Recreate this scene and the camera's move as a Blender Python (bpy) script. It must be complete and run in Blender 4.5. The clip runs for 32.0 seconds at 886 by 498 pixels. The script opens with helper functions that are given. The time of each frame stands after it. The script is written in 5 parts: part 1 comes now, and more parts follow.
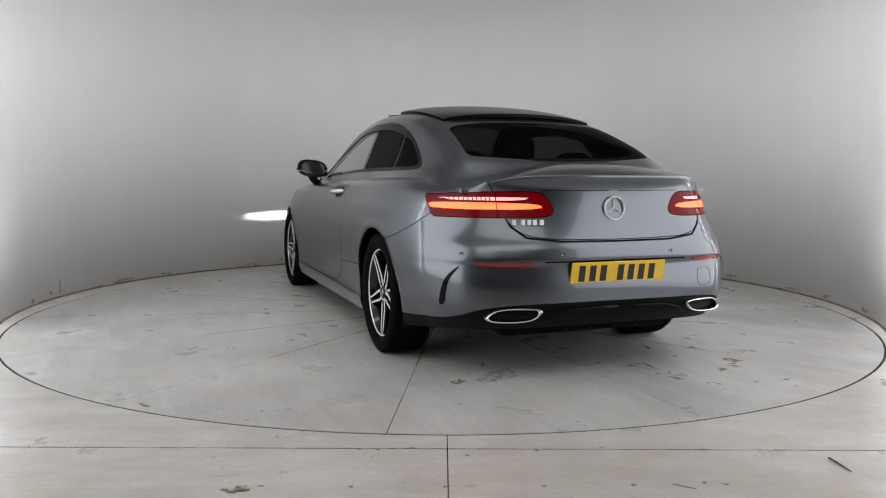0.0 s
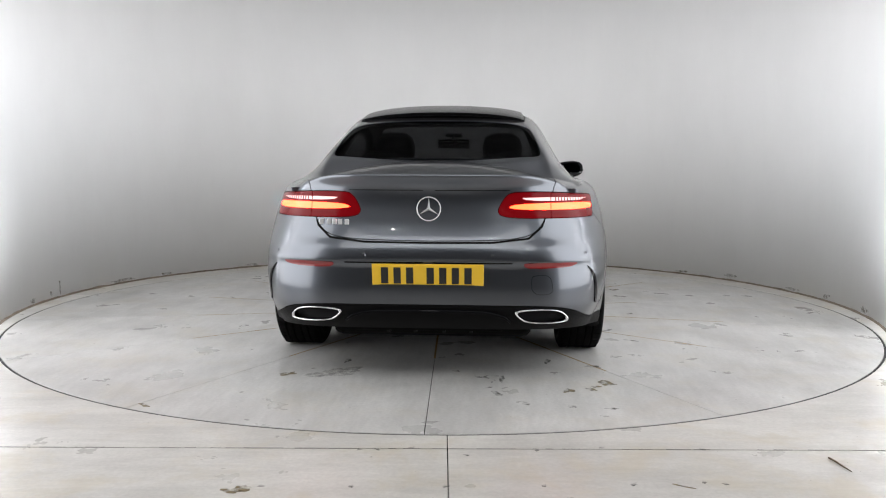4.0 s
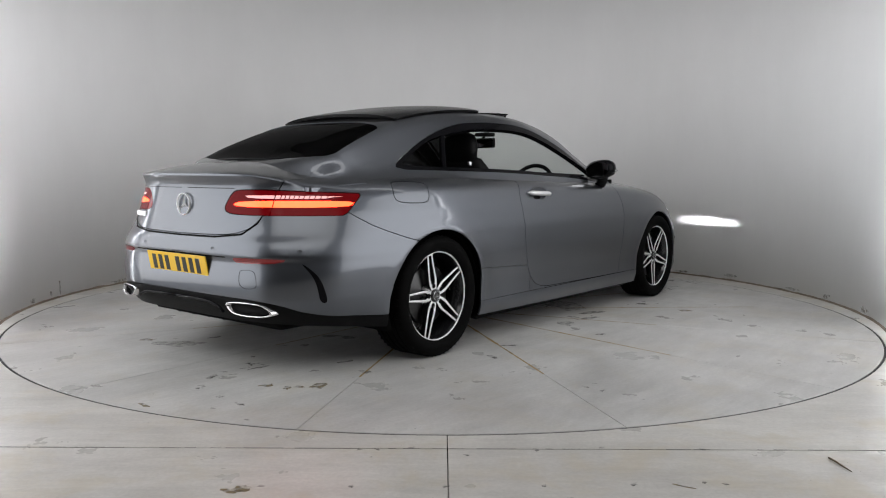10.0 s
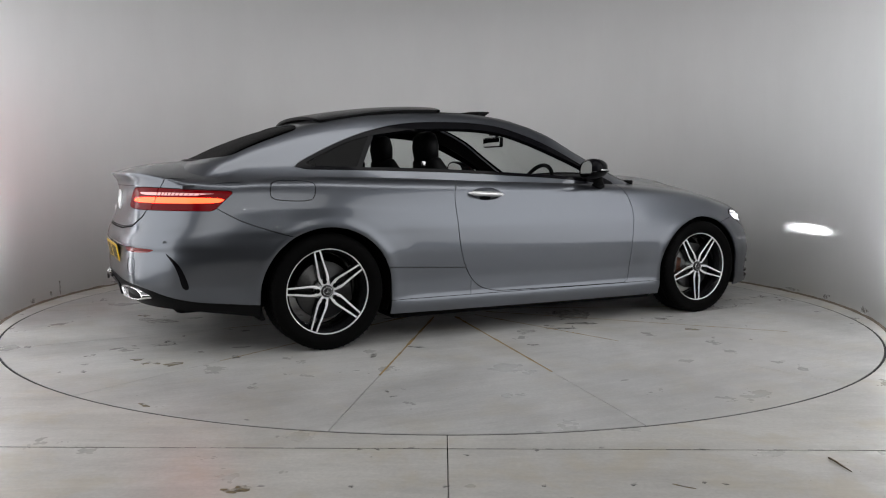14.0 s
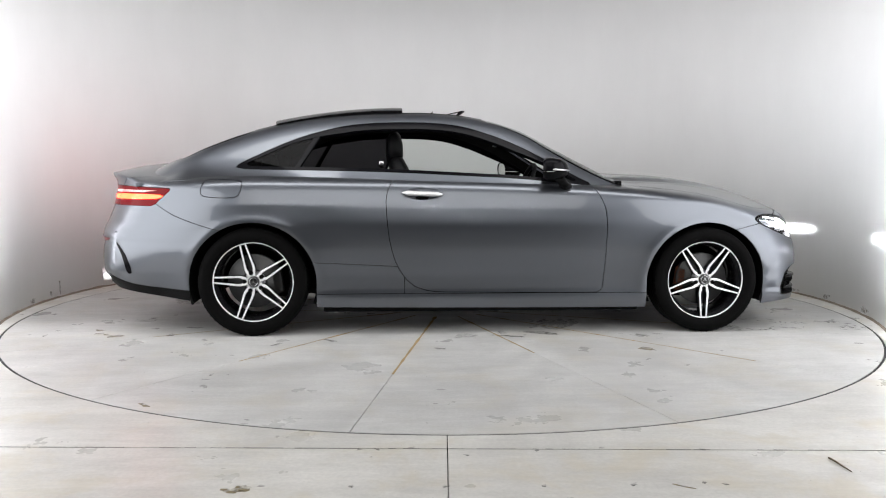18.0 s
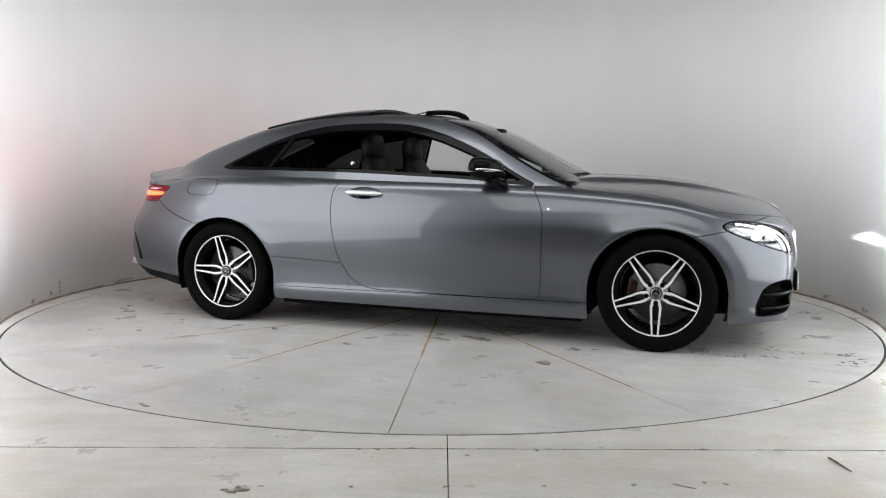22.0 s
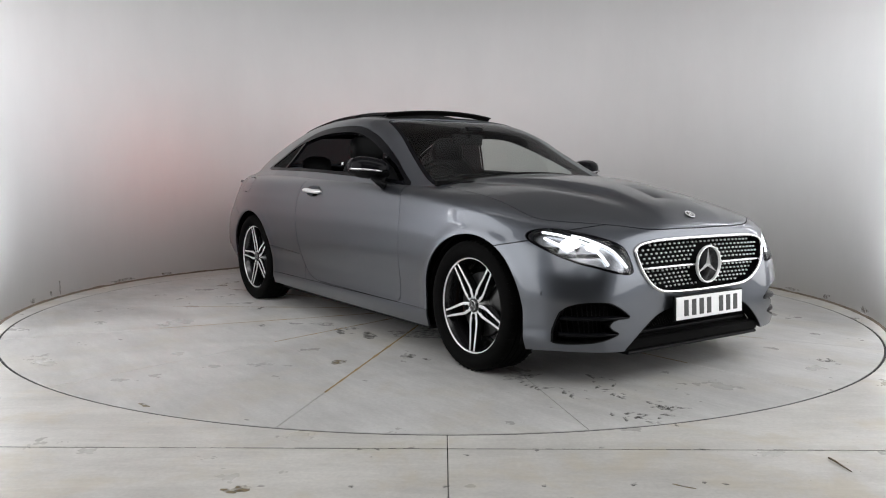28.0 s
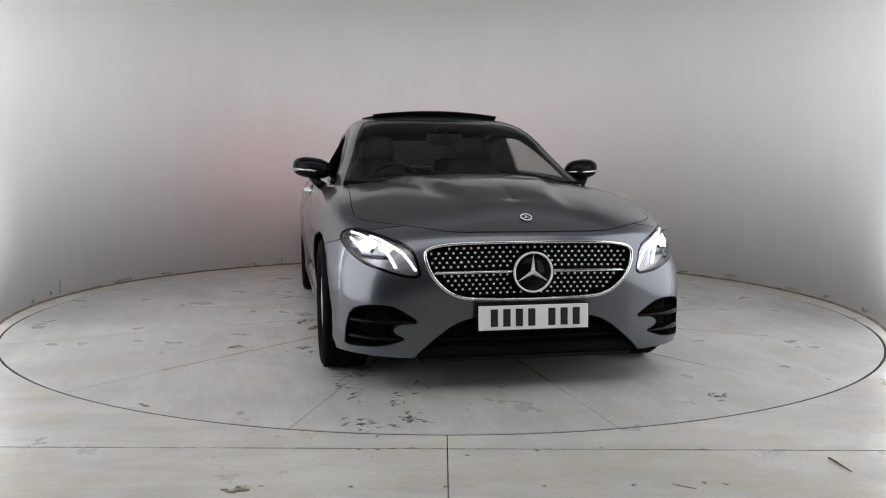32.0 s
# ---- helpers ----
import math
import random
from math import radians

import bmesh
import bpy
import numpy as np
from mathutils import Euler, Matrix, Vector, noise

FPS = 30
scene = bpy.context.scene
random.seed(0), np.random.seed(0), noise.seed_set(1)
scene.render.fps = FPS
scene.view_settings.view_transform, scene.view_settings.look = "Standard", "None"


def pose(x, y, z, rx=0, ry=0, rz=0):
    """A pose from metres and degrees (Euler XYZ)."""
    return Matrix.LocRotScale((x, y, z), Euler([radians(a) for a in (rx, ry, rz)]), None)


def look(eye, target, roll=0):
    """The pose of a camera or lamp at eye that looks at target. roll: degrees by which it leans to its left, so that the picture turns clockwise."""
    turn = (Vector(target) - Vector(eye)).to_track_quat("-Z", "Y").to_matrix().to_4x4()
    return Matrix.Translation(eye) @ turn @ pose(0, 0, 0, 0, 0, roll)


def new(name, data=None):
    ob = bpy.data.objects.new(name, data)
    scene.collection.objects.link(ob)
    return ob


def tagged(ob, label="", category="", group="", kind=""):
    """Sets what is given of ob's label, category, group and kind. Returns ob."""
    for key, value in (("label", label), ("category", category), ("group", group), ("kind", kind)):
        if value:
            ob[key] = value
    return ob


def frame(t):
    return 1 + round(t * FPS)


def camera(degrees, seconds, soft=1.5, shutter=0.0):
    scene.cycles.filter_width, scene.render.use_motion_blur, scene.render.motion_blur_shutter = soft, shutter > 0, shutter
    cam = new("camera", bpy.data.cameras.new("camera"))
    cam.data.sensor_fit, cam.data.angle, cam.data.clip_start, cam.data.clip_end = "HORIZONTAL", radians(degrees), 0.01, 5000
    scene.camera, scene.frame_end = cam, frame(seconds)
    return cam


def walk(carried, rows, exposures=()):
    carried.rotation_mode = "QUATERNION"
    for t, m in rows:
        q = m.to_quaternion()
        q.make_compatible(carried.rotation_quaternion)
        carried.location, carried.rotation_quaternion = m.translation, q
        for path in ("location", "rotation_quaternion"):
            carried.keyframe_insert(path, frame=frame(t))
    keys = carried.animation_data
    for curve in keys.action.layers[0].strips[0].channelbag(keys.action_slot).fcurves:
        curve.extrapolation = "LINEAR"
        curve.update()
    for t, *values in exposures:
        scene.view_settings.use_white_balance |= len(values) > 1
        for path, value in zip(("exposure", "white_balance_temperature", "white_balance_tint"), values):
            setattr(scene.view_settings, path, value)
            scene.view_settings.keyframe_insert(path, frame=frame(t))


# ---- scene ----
# ---- camera, on a tripod before the turntable ----
cam = camera(57.47, 32.0, soft=1.1)
EYE = look((0, -6.009, 1.0227), (0.0086, 0, 0.4497), 0.255)
walk(cam, [(0, EYE), (32, EYE)], exposures=[(0, -0.12), (1, -0.12), (2, 0.02), (3, 0.27), (3.5, 0.35), (4.7, 0.42), (6, 0.28), (7, 0.05), (8, -0.12), (9, -0.15), (11, -0.15), (12, -0.18), (13, -0.23), (14, -0.37), (17, 0.17), (18, 0.48), (19, 0.64), (20, 0.68), (21, 0.58), (22, 0.24), (23, -0.07), (24, -0.28), (25, -0.36), (26.5, -0.1), (28, 0.1), (30, 0.05), (32, -0.08)])

# ---- world and lights ----
world = bpy.data.worlds.new("studio_dark")
scene.world = world
world.use_nodes = True
world.node_tree.nodes["Background"].inputs[0].default_value = (0.01, 0.01, 0.011, 1)
world.node_tree.nodes["Background"].inputs[1].default_value = 1.0
scene.view_settings.exposure = 0.0


def area_lamp(name, place, target, sx, sy, watts, colour=(1, 1, 1)):
    lamp = bpy.data.lights.new(name, "AREA")
    lamp.shape, lamp.size, lamp.size_y, lamp.energy, lamp.color = "RECTANGLE", sx, sy, watts, colour
    ob = new(name, lamp)
    ob.matrix_world = look(place, target)
    return ob


# ---- materials ----
def material(name, colour, rough=0.5, metal=0.0, coat=0.0, grain=0.0, scale=40.0, bump=0.0, bump_scale=200.0, alpha=None,
             trans=0.0, emit=None, emit_strength=0.0, ior=1.5, vary_rough=0.0, spec=0.5):
    m = bpy.data.materials.new(name)
    m.use_nodes = True
    nt = m.node_tree
    b = nt.nodes["Principled BSDF"]
    b.inputs["Base Color"].default_value = (*colour, 1)
    b.inputs["Roughness"].default_value = rough
    b.inputs["Metallic"].default_value = metal
    b.inputs["Coat Weight"].default_value = coat
    b.inputs["Coat Roughness"].default_value = 0.03
    b.inputs["Transmission Weight"].default_value = trans
    b.inputs["IOR"].default_value = ior
    b.inputs["Specular IOR Level"].default_value = spec
    if emit:
        b.inputs["Emission Color"].default_value = (*emit, 1)
        b.inputs["Emission Strength"].default_value = emit_strength
    tc = nt.nodes.new("ShaderNodeTexCoord")
    if grain > 0 or vary_rough > 0:
        n1 = nt.nodes.new("ShaderNodeTexNoise")
        n1.inputs["Scale"].default_value = scale
        n1.inputs["Detail"].default_value = 6
        nt.links.new(tc.outputs["Object"], n1.inputs["Vector"])
        if grain > 0:
            ramp = nt.nodes.new("ShaderNodeMapRange")
            ramp.inputs["To Min"].default_value, ramp.inputs["To Max"].default_value = 1 - grain, 1 + grain
            nt.links.new(n1.outputs["Fac"], ramp.inputs["Value"])
            mix = nt.nodes.new("ShaderNodeMix")
            mix.data_type, mix.blend_type = "RGBA", "MULTIPLY"
            mix.inputs["Factor"].default_value = 1
            mix.inputs["A"].default_value = (*colour, 1)
            nt.links.new(ramp.outputs["Result"], mix.inputs["B"])
            nt.links.new(mix.outputs["Result"], b.inputs["Base Color"])
        if vary_rough > 0:
            rr = nt.nodes.new("ShaderNodeMapRange")
            rr.inputs["To Min"].default_value, rr.inputs["To Max"].default_value = max(rough - vary_rough, 0), rough + vary_rough
            nt.links.new(n1.outputs["Fac"], rr.inputs["Value"])
            nt.links.new(rr.outputs["Result"], b.inputs["Roughness"])
    if bump > 0:
        n2 = nt.nodes.new("ShaderNodeTexNoise")
        n2.inputs["Scale"].default_value = bump_scale
        n2.inputs["Detail"].default_value = 4
        nt.links.new(tc.outputs["Object"], n2.inputs["Vector"])
        bp = nt.nodes.new("ShaderNodeBump")
        bp.inputs["Strength"].default_value = bump
        bp.inputs["Distance"].default_value = 0.002
        nt.links.new(n2.outputs["Fac"], bp.inputs["Height"])
        nt.links.new(bp.outputs["Normal"], b.inputs["Normal"])
    return m


PAINT = material("grey_metallic_paint", (0.122, 0.131, 0.149), 0.315, 0.94, 0.75, grain=0.05, scale=900)
BLACK_GLOSS = material("black_gloss", (0.004, 0.004, 0.005), 0.10, 0.0, 0.0, grain=0.1, scale=30, spec=0.07)
ROOF_BLACK = material("black_roof_glass", (0.004, 0.004, 0.0045), 0.22, grain=0.1, scale=30, spec=0.12)
BLACK_TRIM = material("black_plastic", (0.003, 0.003, 0.0034), 0.5, grain=0.2, scale=80, bump=0.15, bump_scale=500, spec=0.10)
LINER = material("liner_black", (0.003, 0.003, 0.003), 0.9, grain=0.2, scale=60, spec=0.1)
RUBBER = material("tyre_rubber", (0.003, 0.003, 0.003), 0.7, grain=0.25, scale=50, bump=0.3, bump_scale=300, spec=0.04)
CHROME = material("chrome", (0.78, 0.78, 0.79), 0.1, 1.0, vary_rough=0.05)
SATIN = material("satin_silver", (0.55, 0.55, 0.56), 0.25, 1.0, vary_rough=0.05)
POLISHED = material("polished_alloy", (0.85, 0.85, 0.86), 0.40, 0.45, vary_rough=0.05)
RIM_BLACK = material("rim_black", (0.008, 0.008, 0.009), 0.25, 0.0, 0.4, grain=0.1)
DISC = material("brake_disc", (0.09, 0.09, 0.09), 0.4, 1.0, grain=0.2, scale=90)
RUST = material("rusty_iron", (0.14, 0.05, 0.025), 0.7, 0.3, grain=0.3, scale=60)
LEATHER = material("black_leather", (0.004, 0.004, 0.0045), 0.5, grain=0.2, scale=40, bump=0.25, bump_scale=400, spec=0.12)
CABIN = material("cabin_black", (0.0025, 0.0025, 0.0025), 0.8, grain=0.2, scale=50, spec=0.08)


def glass(name, tint, rough=0.0, gloss=0.85):
    m = bpy.data.materials.new(name)
    m.use_nodes = True
    nt = m.node_tree
    for n in list(nt.nodes):
        nt.nodes.remove(n)
    out = nt.nodes.new("ShaderNodeOutputMaterial")
    mix = nt.nodes.new("ShaderNodeMixShader")
    tr = nt.nodes.new("ShaderNodeBsdfTransparent")
    gl = nt.nodes.new("ShaderNodeBsdfGlossy")
    lw = nt.nodes.new("ShaderNodeLayerWeight")
    lw.inputs["Blend"].default_value = 0.5
    pw = nt.nodes.new("ShaderNodeMath")
    pw.operation = "POWER"
    pw.inputs[1].default_value = 5.0
    fr = nt.nodes.new("ShaderNodeMath")
    fr.operation = "MULTIPLY_ADD"
    fr.inputs[1].default_value, fr.inputs[2].default_value = gloss, 0.05 * gloss
    nt.links.new(lw.outputs["Facing"], pw.inputs[0])
    nt.links.new(pw.outputs[0], fr.inputs[0])
    tr.inputs["Color"].default_value = (*tint, 1)
    gl.inputs["Roughness"].default_value = rough
    nt.links.new(fr.outputs[0], mix.inputs[0])
    nt.links.new(tr.outputs[0], mix.inputs[1])
    nt.links.new(gl.outputs[0], mix.inputs[2])
    nt.links.new(mix.outputs[0], out.inputs[0])
    return m


CLEAR = glass("clear_glass", (0.80, 0.84, 0.82), gloss=0.8)
TINTED = glass("privacy_glass", (0.03, 0.03, 0.032), gloss=0.14)
LENS = glass("lamp_lens", (0.96, 0.96, 0.97))


# ---- mesh helpers ----
def mesh_of(name, V, F, smooth=True):
    me = bpy.data.meshes.new(name)
    me.from_pydata([tuple(map(float, v)) for v in V], [], [tuple(map(int, f)) for f in F])
    if smooth:
        me.polygons.foreach_set("use_smooth", [True] * len(me.polygons))
    me.update()
    return me


def part(name, data, mat, parent=None, label="", smooth=True, m=None):
    """One mesh object under a thing or a part. data: a bmesh or (vertices, faces)."""
    if isinstance(data, tuple):
        me = mesh_of(name, data[0], data[1], smooth)
    elif isinstance(data, bpy.types.Mesh):
        me = data
    else:
        me = bpy.data.meshes.new(name)
        data.to_mesh(me)
        data.free()
        me.polygons.foreach_set("use_smooth", [smooth] * len(me.polygons))
    if mat is not None and not me.materials:
        me.materials.append(mat)
    ob = new(name, me)
    ob.parent = parent
    if m is not None:
        ob.matrix_basis = m
    if label:
        ob["label"] = label
    return ob


def curve_of(knots):
    """A smooth function through a few (x, value) knots, without overshoot."""
    xs = np.array([k[0] for k in knots], float)
    ys = np.array([k[1] for k in knots], float)
    h = np.diff(xs)
    d = np.diff(ys) / h
    mm = np.zeros(len(xs))
    mm[0], mm[-1] = d[0], d[-1]
    for i in range(1, len(xs) - 1):
        if d[i - 1] * d[i] > 0:
            w1, w2 = 2 * h[i] + h[i - 1], h[i] + 2 * h[i - 1]
            mm[i] = (w1 + w2) / (w1 / d[i - 1] + w2 / d[i])

    def at(x):
        x = np.clip(np.asarray(x, float), xs[0], xs[-1])
        i = np.clip(np.searchsorted(xs, x) - 1, 0, len(h) - 1)
        u = (x - xs[i]) / h[i]
        return ((2 * u**3 - 3 * u**2 + 1) * ys[i] + (u**3 - 2 * u**2 + u) * h[i] * mm[i]
                + (-2 * u**3 + 3 * u**2) * ys[i + 1] + (u**3 - u**2) * h[i] * mm[i + 1])
    return at


def poly_dist(a, b, poly, soft=0):
    """Signed distance of the points (a, b) to a closed outline, negative inside; soft: rounds the outline so many times."""
    P = np.array(poly, float)
    for _ in range(soft):
        Q = np.roll(P, -1, 0)
        P = np.stack([P * 0.75 + Q * 0.25, P * 0.25 + Q * 0.75], 1).reshape(-1, 2)
    best = np.full(len(a), 1e9)
    inside = np.zeros(len(a), bool)
    for i in range(len(P)):
        x0, y0 = P[i]
        x1, y1 = P[(i + 1) % len(P)]
        dx, dy = x1 - x0, y1 - y0
        t = np.clip(((a - x0) * dx + (b - y0) * dy) / (dx * dx + dy * dy + 1e-12), 0, 1)
        best = np.minimum(best, (a - x0 - t * dx)**2 + (b - y0 - t * dy)**2)
        if y0 != y1:
            cross = (y0 > b) != (y1 > b)
            inside ^= cross & (a < (x1 - x0) * (b - y0) / (y1 - y0) + x0)
    return np.where(inside, -1, 1) * np.sqrt(best)


def keep(mesh, g):
    """The piece of a mesh where g, a value at each vertex, is below zero, cut cleanly along g = 0."""
    V, F = mesh
    neg = g < 0
    verts, index, faces, cuts = [], {}, [], {}

    def old(i):
        if i not in index:
            index[i] = len(verts)
            verts.append(V[i])
        return index[i]

    def cut(i, j):
        k = (i, j) if i < j else (j, i)
        if k not in cuts:
            a, b = k
            t = g[a] / (g[a] - g[b])
            cuts[k] = len(verts)
            verts.append(V[a] + (V[b] - V[a]) * t)
        return cuts[k]

    for f in F:
        s = [neg[i] for i in f]
        if all(s):
            faces.append([old(i) for i in f])
        elif any(s):
            out = []
            for k, i in enumerate(f):
                j = f[(k + 1) % len(f)]
                if neg[i]:
                    out.append(old(i))
                if neg[i] != neg[j]:
                    c = cut(i, j)
                    if not out or out[-1] != c:
                        out.append(c)
            if len(out) > 2:
                faces.append(out)
    return (np.array(verts) if verts else np.zeros((0, 3)), faces)


def cut_out(mesh, dist, gap=0.0022):
    """The panel inside an outline and the rest, with an open joint between them. dist: a function of x, y, z."""
    g = dist(*mesh[0].T)
    return keep(mesh, g + gap), keep(mesh, gap - g)


def normals_of(mesh):
    V, F = mesh
    N = np.zeros_like(V)
    for f in F:
        a, b, c = V[f[0]], V[f[1]], V[f[-1]]
        n = np.cross(b - a, c - a)
        for i in f:
            N[i] += n
    return N / (np.linalg.norm(N, axis=1)[:, None] + 1e-12)


def flanged(mesh, depth=0.012):
    """The panel with its edges turned inwards, so that it has thickness."""
    V, F = mesh
    if not F:
        return mesh
    N = normals_of(mesh)
    seen = {}
    for f in F:
        for k in range(len(f)):
            a, b = f[k], f[(k + 1) % len(f)]
            key = (min(a, b), max(a, b))
            seen[key] = None if key in seen else (a, b)
    verts, faces, made = list(V), list(F), {}

    def pair(i):
        if i not in made:
            made[i] = len(verts)
            verts.append(V[i])
            verts.append(V[i] - N[i] * depth)
        return made[i]

    for e in seen.values():
        if e:
            i, j = pair(e[0]), pair(e[1])
            faces.append([j, i, i + 1, j + 1])
    return (np.array(verts), faces)


def inset(mesh, depth):
    return (mesh[0] - normals_of(mesh) * depth, mesh[1])


def side_of(mesh, sign):
    """The faces on one side of the middle plane."""
    V, F = mesh
    return keep(mesh, -sign * V[:, 1])


def joined(*meshes):
    V, F, n = [], [], 0
    for v, f in meshes:
        if len(v):
            V.append(v)
            F += [[i + n for i in q] for q in f]
            n += len(v)
    return (np.concatenate(V), F)


def mirrored(mesh):
    return (mesh[0] * (1, -1, 1), [list(reversed(f)) for f in mesh[1]])


def box(cx, cy, cz, sx, sy, sz, bev=0.0, seg=2):
    bm = bmesh.new()
    bmesh.ops.create_cube(bm, size=1)
    bmesh.ops.transform(bm, matrix=Matrix.Translation((cx, cy, cz)) @ Matrix.Diagonal((sx, sy, sz, 1)), verts=bm.verts)
    if bev:
        bmesh.ops.bevel(bm, geom=bm.edges[:], offset=bev, segments=seg, affect="EDGES", profile=0.5)
    return bm


def prism(outline, depth, bev=0.0):
    """A flat outline in x, y raised along z by depth, with its front edge bevelled."""
    bm = bmesh.new()
    vs = [bm.verts.new((x, y, 0)) for x, y in outline]
    f = bm.faces.new(vs)
    bm.normal_update()
    if f.normal.z > 0:
        f.normal_flip()
    r = bmesh.ops.extrude_face_region(bm, geom=[f])
    top = [v for v in r["geom"] if isinstance(v, bmesh.types.BMVert)]
    bmesh.ops.translate(bm, vec=(0, 0, depth), verts=top)
    if bev:
        es = [e for e in bm.edges if all(v in top for v in e.verts)]
        bmesh.ops.bevel(bm, geom=es, offset=bev, segments=2, affect="EDGES", profile=0.5)
    return bm


def lathe(profile, n=64, axis="y"):
    """A turned shape from (radius, place along the axis) pairs, closed round."""
    V, F = [], []
    for k in range(n):
        a = 2 * math.pi * k / n
        for r, h in profile:
            V.append((r * math.cos(a), h, r * math.sin(a)) if axis == "y" else (r * math.cos(a), r * math.sin(a), h))
    q = len(profile)
    for k in range(n):
        for i in range(q - 1):
            a, b = k * q + i, ((k + 1) % n) * q + i
            F.append([a, a + 1, b + 1, b] if axis != "y" else [a, b, b + 1, a + 1])
    return (np.array(V, float), F)


def tube(points, radius, n=8, closed=False, flat=1.0):
    """A round bar along a line of points."""
    P = [Vector(p) for p in points]
    V, F, m = [], [], len(P)
    for i, p in enumerate(P):
        a = P[(i - 1) % m] if closed or i else p
        b = P[(i + 1) % m] if closed or i < m - 1 else p
        d = (b - a).normalized()
        u = d.cross(Vector((0, 0, 1)))
        u = u.normalized() if u.length > 1e-3 else Vector((1, 0, 0))
        w = u.cross(d)
        r = radius[i] if isinstance(radius, (list, tuple)) else radius
        for k in range(n):
            t = 2 * math.pi * k / n
            V.append(p + u * r * math.cos(t) + w * r * flat * math.sin(t))
    for i in range(m if closed else m - 1):
        for k in range(n):
            a, b = i * n + k, i * n + (k + 1) % n
            c, d = ((i + 1) % m) * n + (k + 1) % n, ((i + 1) % m) * n + k
            F.append([a, d, c, b])
    if not closed:
        F += [list(range(n)), [(m - 1) * n + k for k in reversed(range(n))]]
    return (np.array([tuple(v) for v in V]), F)


# ---- the studio ----
def floor_material(name, base, seed, oily=False):
    """Painted concrete: pale grey with trowel clouds, faint stains, specks and chips."""
    m = bpy.data.materials.new(name)
    m.use_nodes = True
    nt = m.node_tree
    b = nt.nodes["Principled BSDF"]
    tc = nt.nodes.new("ShaderNodeTexCoord")
    mp = nt.nodes.new("ShaderNodeMapping")
    mp.inputs["Location"].default_value = (seed, seed * 2.3, 0)
    nt.links.new(tc.outputs["Object"], mp.inputs["Vector"])

    def noise_node(scale, detail, rough=0.55, dist=0.0, stretch=None):
        n = nt.nodes.new("ShaderNodeTexNoise")
        n.inputs["Scale"].default_value, n.inputs["Detail"].default_value = scale, detail
        n.inputs["Roughness"].default_value, n.inputs["Distortion"].default_value = rough, dist
        src = mp
        if stretch:
            src = nt.nodes.new("ShaderNodeMapping")
            src.inputs["Scale"].default_value = stretch
            nt.links.new(mp.outputs[0], src.inputs["Vector"])
        nt.links.new(src.outputs[0], n.inputs["Vector"])
        return n.outputs["Fac"]

    def ramp(fac, lo, hi, a, c):
        r = nt.nodes.new("ShaderNodeMapRange")
        r.interpolation_type = "SMOOTHSTEP"
        for k, v in (("From Min", lo), ("From Max", hi), ("To Min", a), ("To Max", c)):
            r.inputs[k].default_value = v
        nt.links.new(fac, r.inputs["Value"])
        return r.outputs["Result"]

    def blend(kind, fac, a, c):
        x = nt.nodes.new("ShaderNodeMix")
        x.data_type, x.blend_type = "RGBA", kind
        for key, v in (("Factor", fac), ("A", a), ("B", c)):
            if isinstance(v, (tuple, float)):
                x.inputs[key].default_value = v
            else:
                nt.links.new(v, x.inputs[key])
        return x.outputs["Result"]

    cloud = ramp(noise_node(1.3, 5, 0.6, 0.6), 0.25, 0.75, 0.86, 1.12)
    streak = ramp(noise_node(5.0, 4, 0.6, 0.3, (0.35, 1.6, 1)), 0.3, 0.7, 0.93, 1.06)
    fine = ramp(noise_node(60, 4), 0.3, 0.7, 0.95, 1.05)
    col = blend("MULTIPLY", 1.0, (*base, 1), cloud)
    col = blend("MULTIPLY", 1.0, col, streak)
    col = blend("MULTIPLY", 1.0, col, fine)
    warm = ramp(noise_node(2.2, 5, 0.65, 0.4), 0.47, 0.68, 0.0, 0.30 if oily else 0.55)
    col = blend("MIX", warm, col, (base[0] * 0.92, base[1] * 0.84, base[2] * 0.68, 1))
    spots = ramp(noise_node(9.0, 6, 0.7, 0.2), 0.72, 0.86, 0.0, 0.35)
    col = blend("MIX", spots, col, (0.075, 0.07, 0.062, 1))
    if oily:
        # oil and tyre marks gather where cars stand
        ln = nt.nodes.new("ShaderNodeVectorMath")
        ln.operation = "LENGTH"
        nt.links.new(tc.outputs["Object"], ln.inputs[0])
        near = ramp(ln.outputs["Value"], 1.1, 2.5, 1.0, 0.0)
        blot = ramp(noise_node(3.4, 9, 0.78, 1.2), 0.62, 0.80, 0.0, 0.6)
        mul = nt.nodes.new("ShaderNodeMath")
        mul.operation = "MULTIPLY"
        nt.links.new(near, mul.inputs[0])
        nt.links.new(blot, mul.inputs[1])
        col = blend("MIX", mul.outputs[0], col, (0.11, 0.10, 0.085, 1))
    # sparse dark flecks of dirt, a few to the square metre
    vo = nt.nodes.new("ShaderNodeTexVoronoi")
    vo.inputs["Scale"].default_value = 6.5
    wob = nt.nodes.new("ShaderNodeVectorMath")
    wob.operation = "ADD"
    nn = nt.nodes.new("ShaderNodeTexNoise")
    nn.inputs["Scale"].default_value, nn.inputs["Detail"].default_value = 40.0, 3
    nt.links.new(mp.outputs[0], nn.inputs["Vector"])
    sm = nt.nodes.new("ShaderNodeVectorMath")
    sm.operation = "SCALE"
    sm.inputs["Scale"].default_value = 0.022
    nt.links.new(nn.outputs["Color"], sm.inputs[0])
    nt.links.new(mp.outputs[0], wob.inputs[0])
    nt.links.new(sm.outputs[0], wob.inputs[1])
    nt.links.new(wob.outputs[0], vo.inputs["Vector"])
    sep = nt.nodes.new("ShaderNodeSeparateColor")
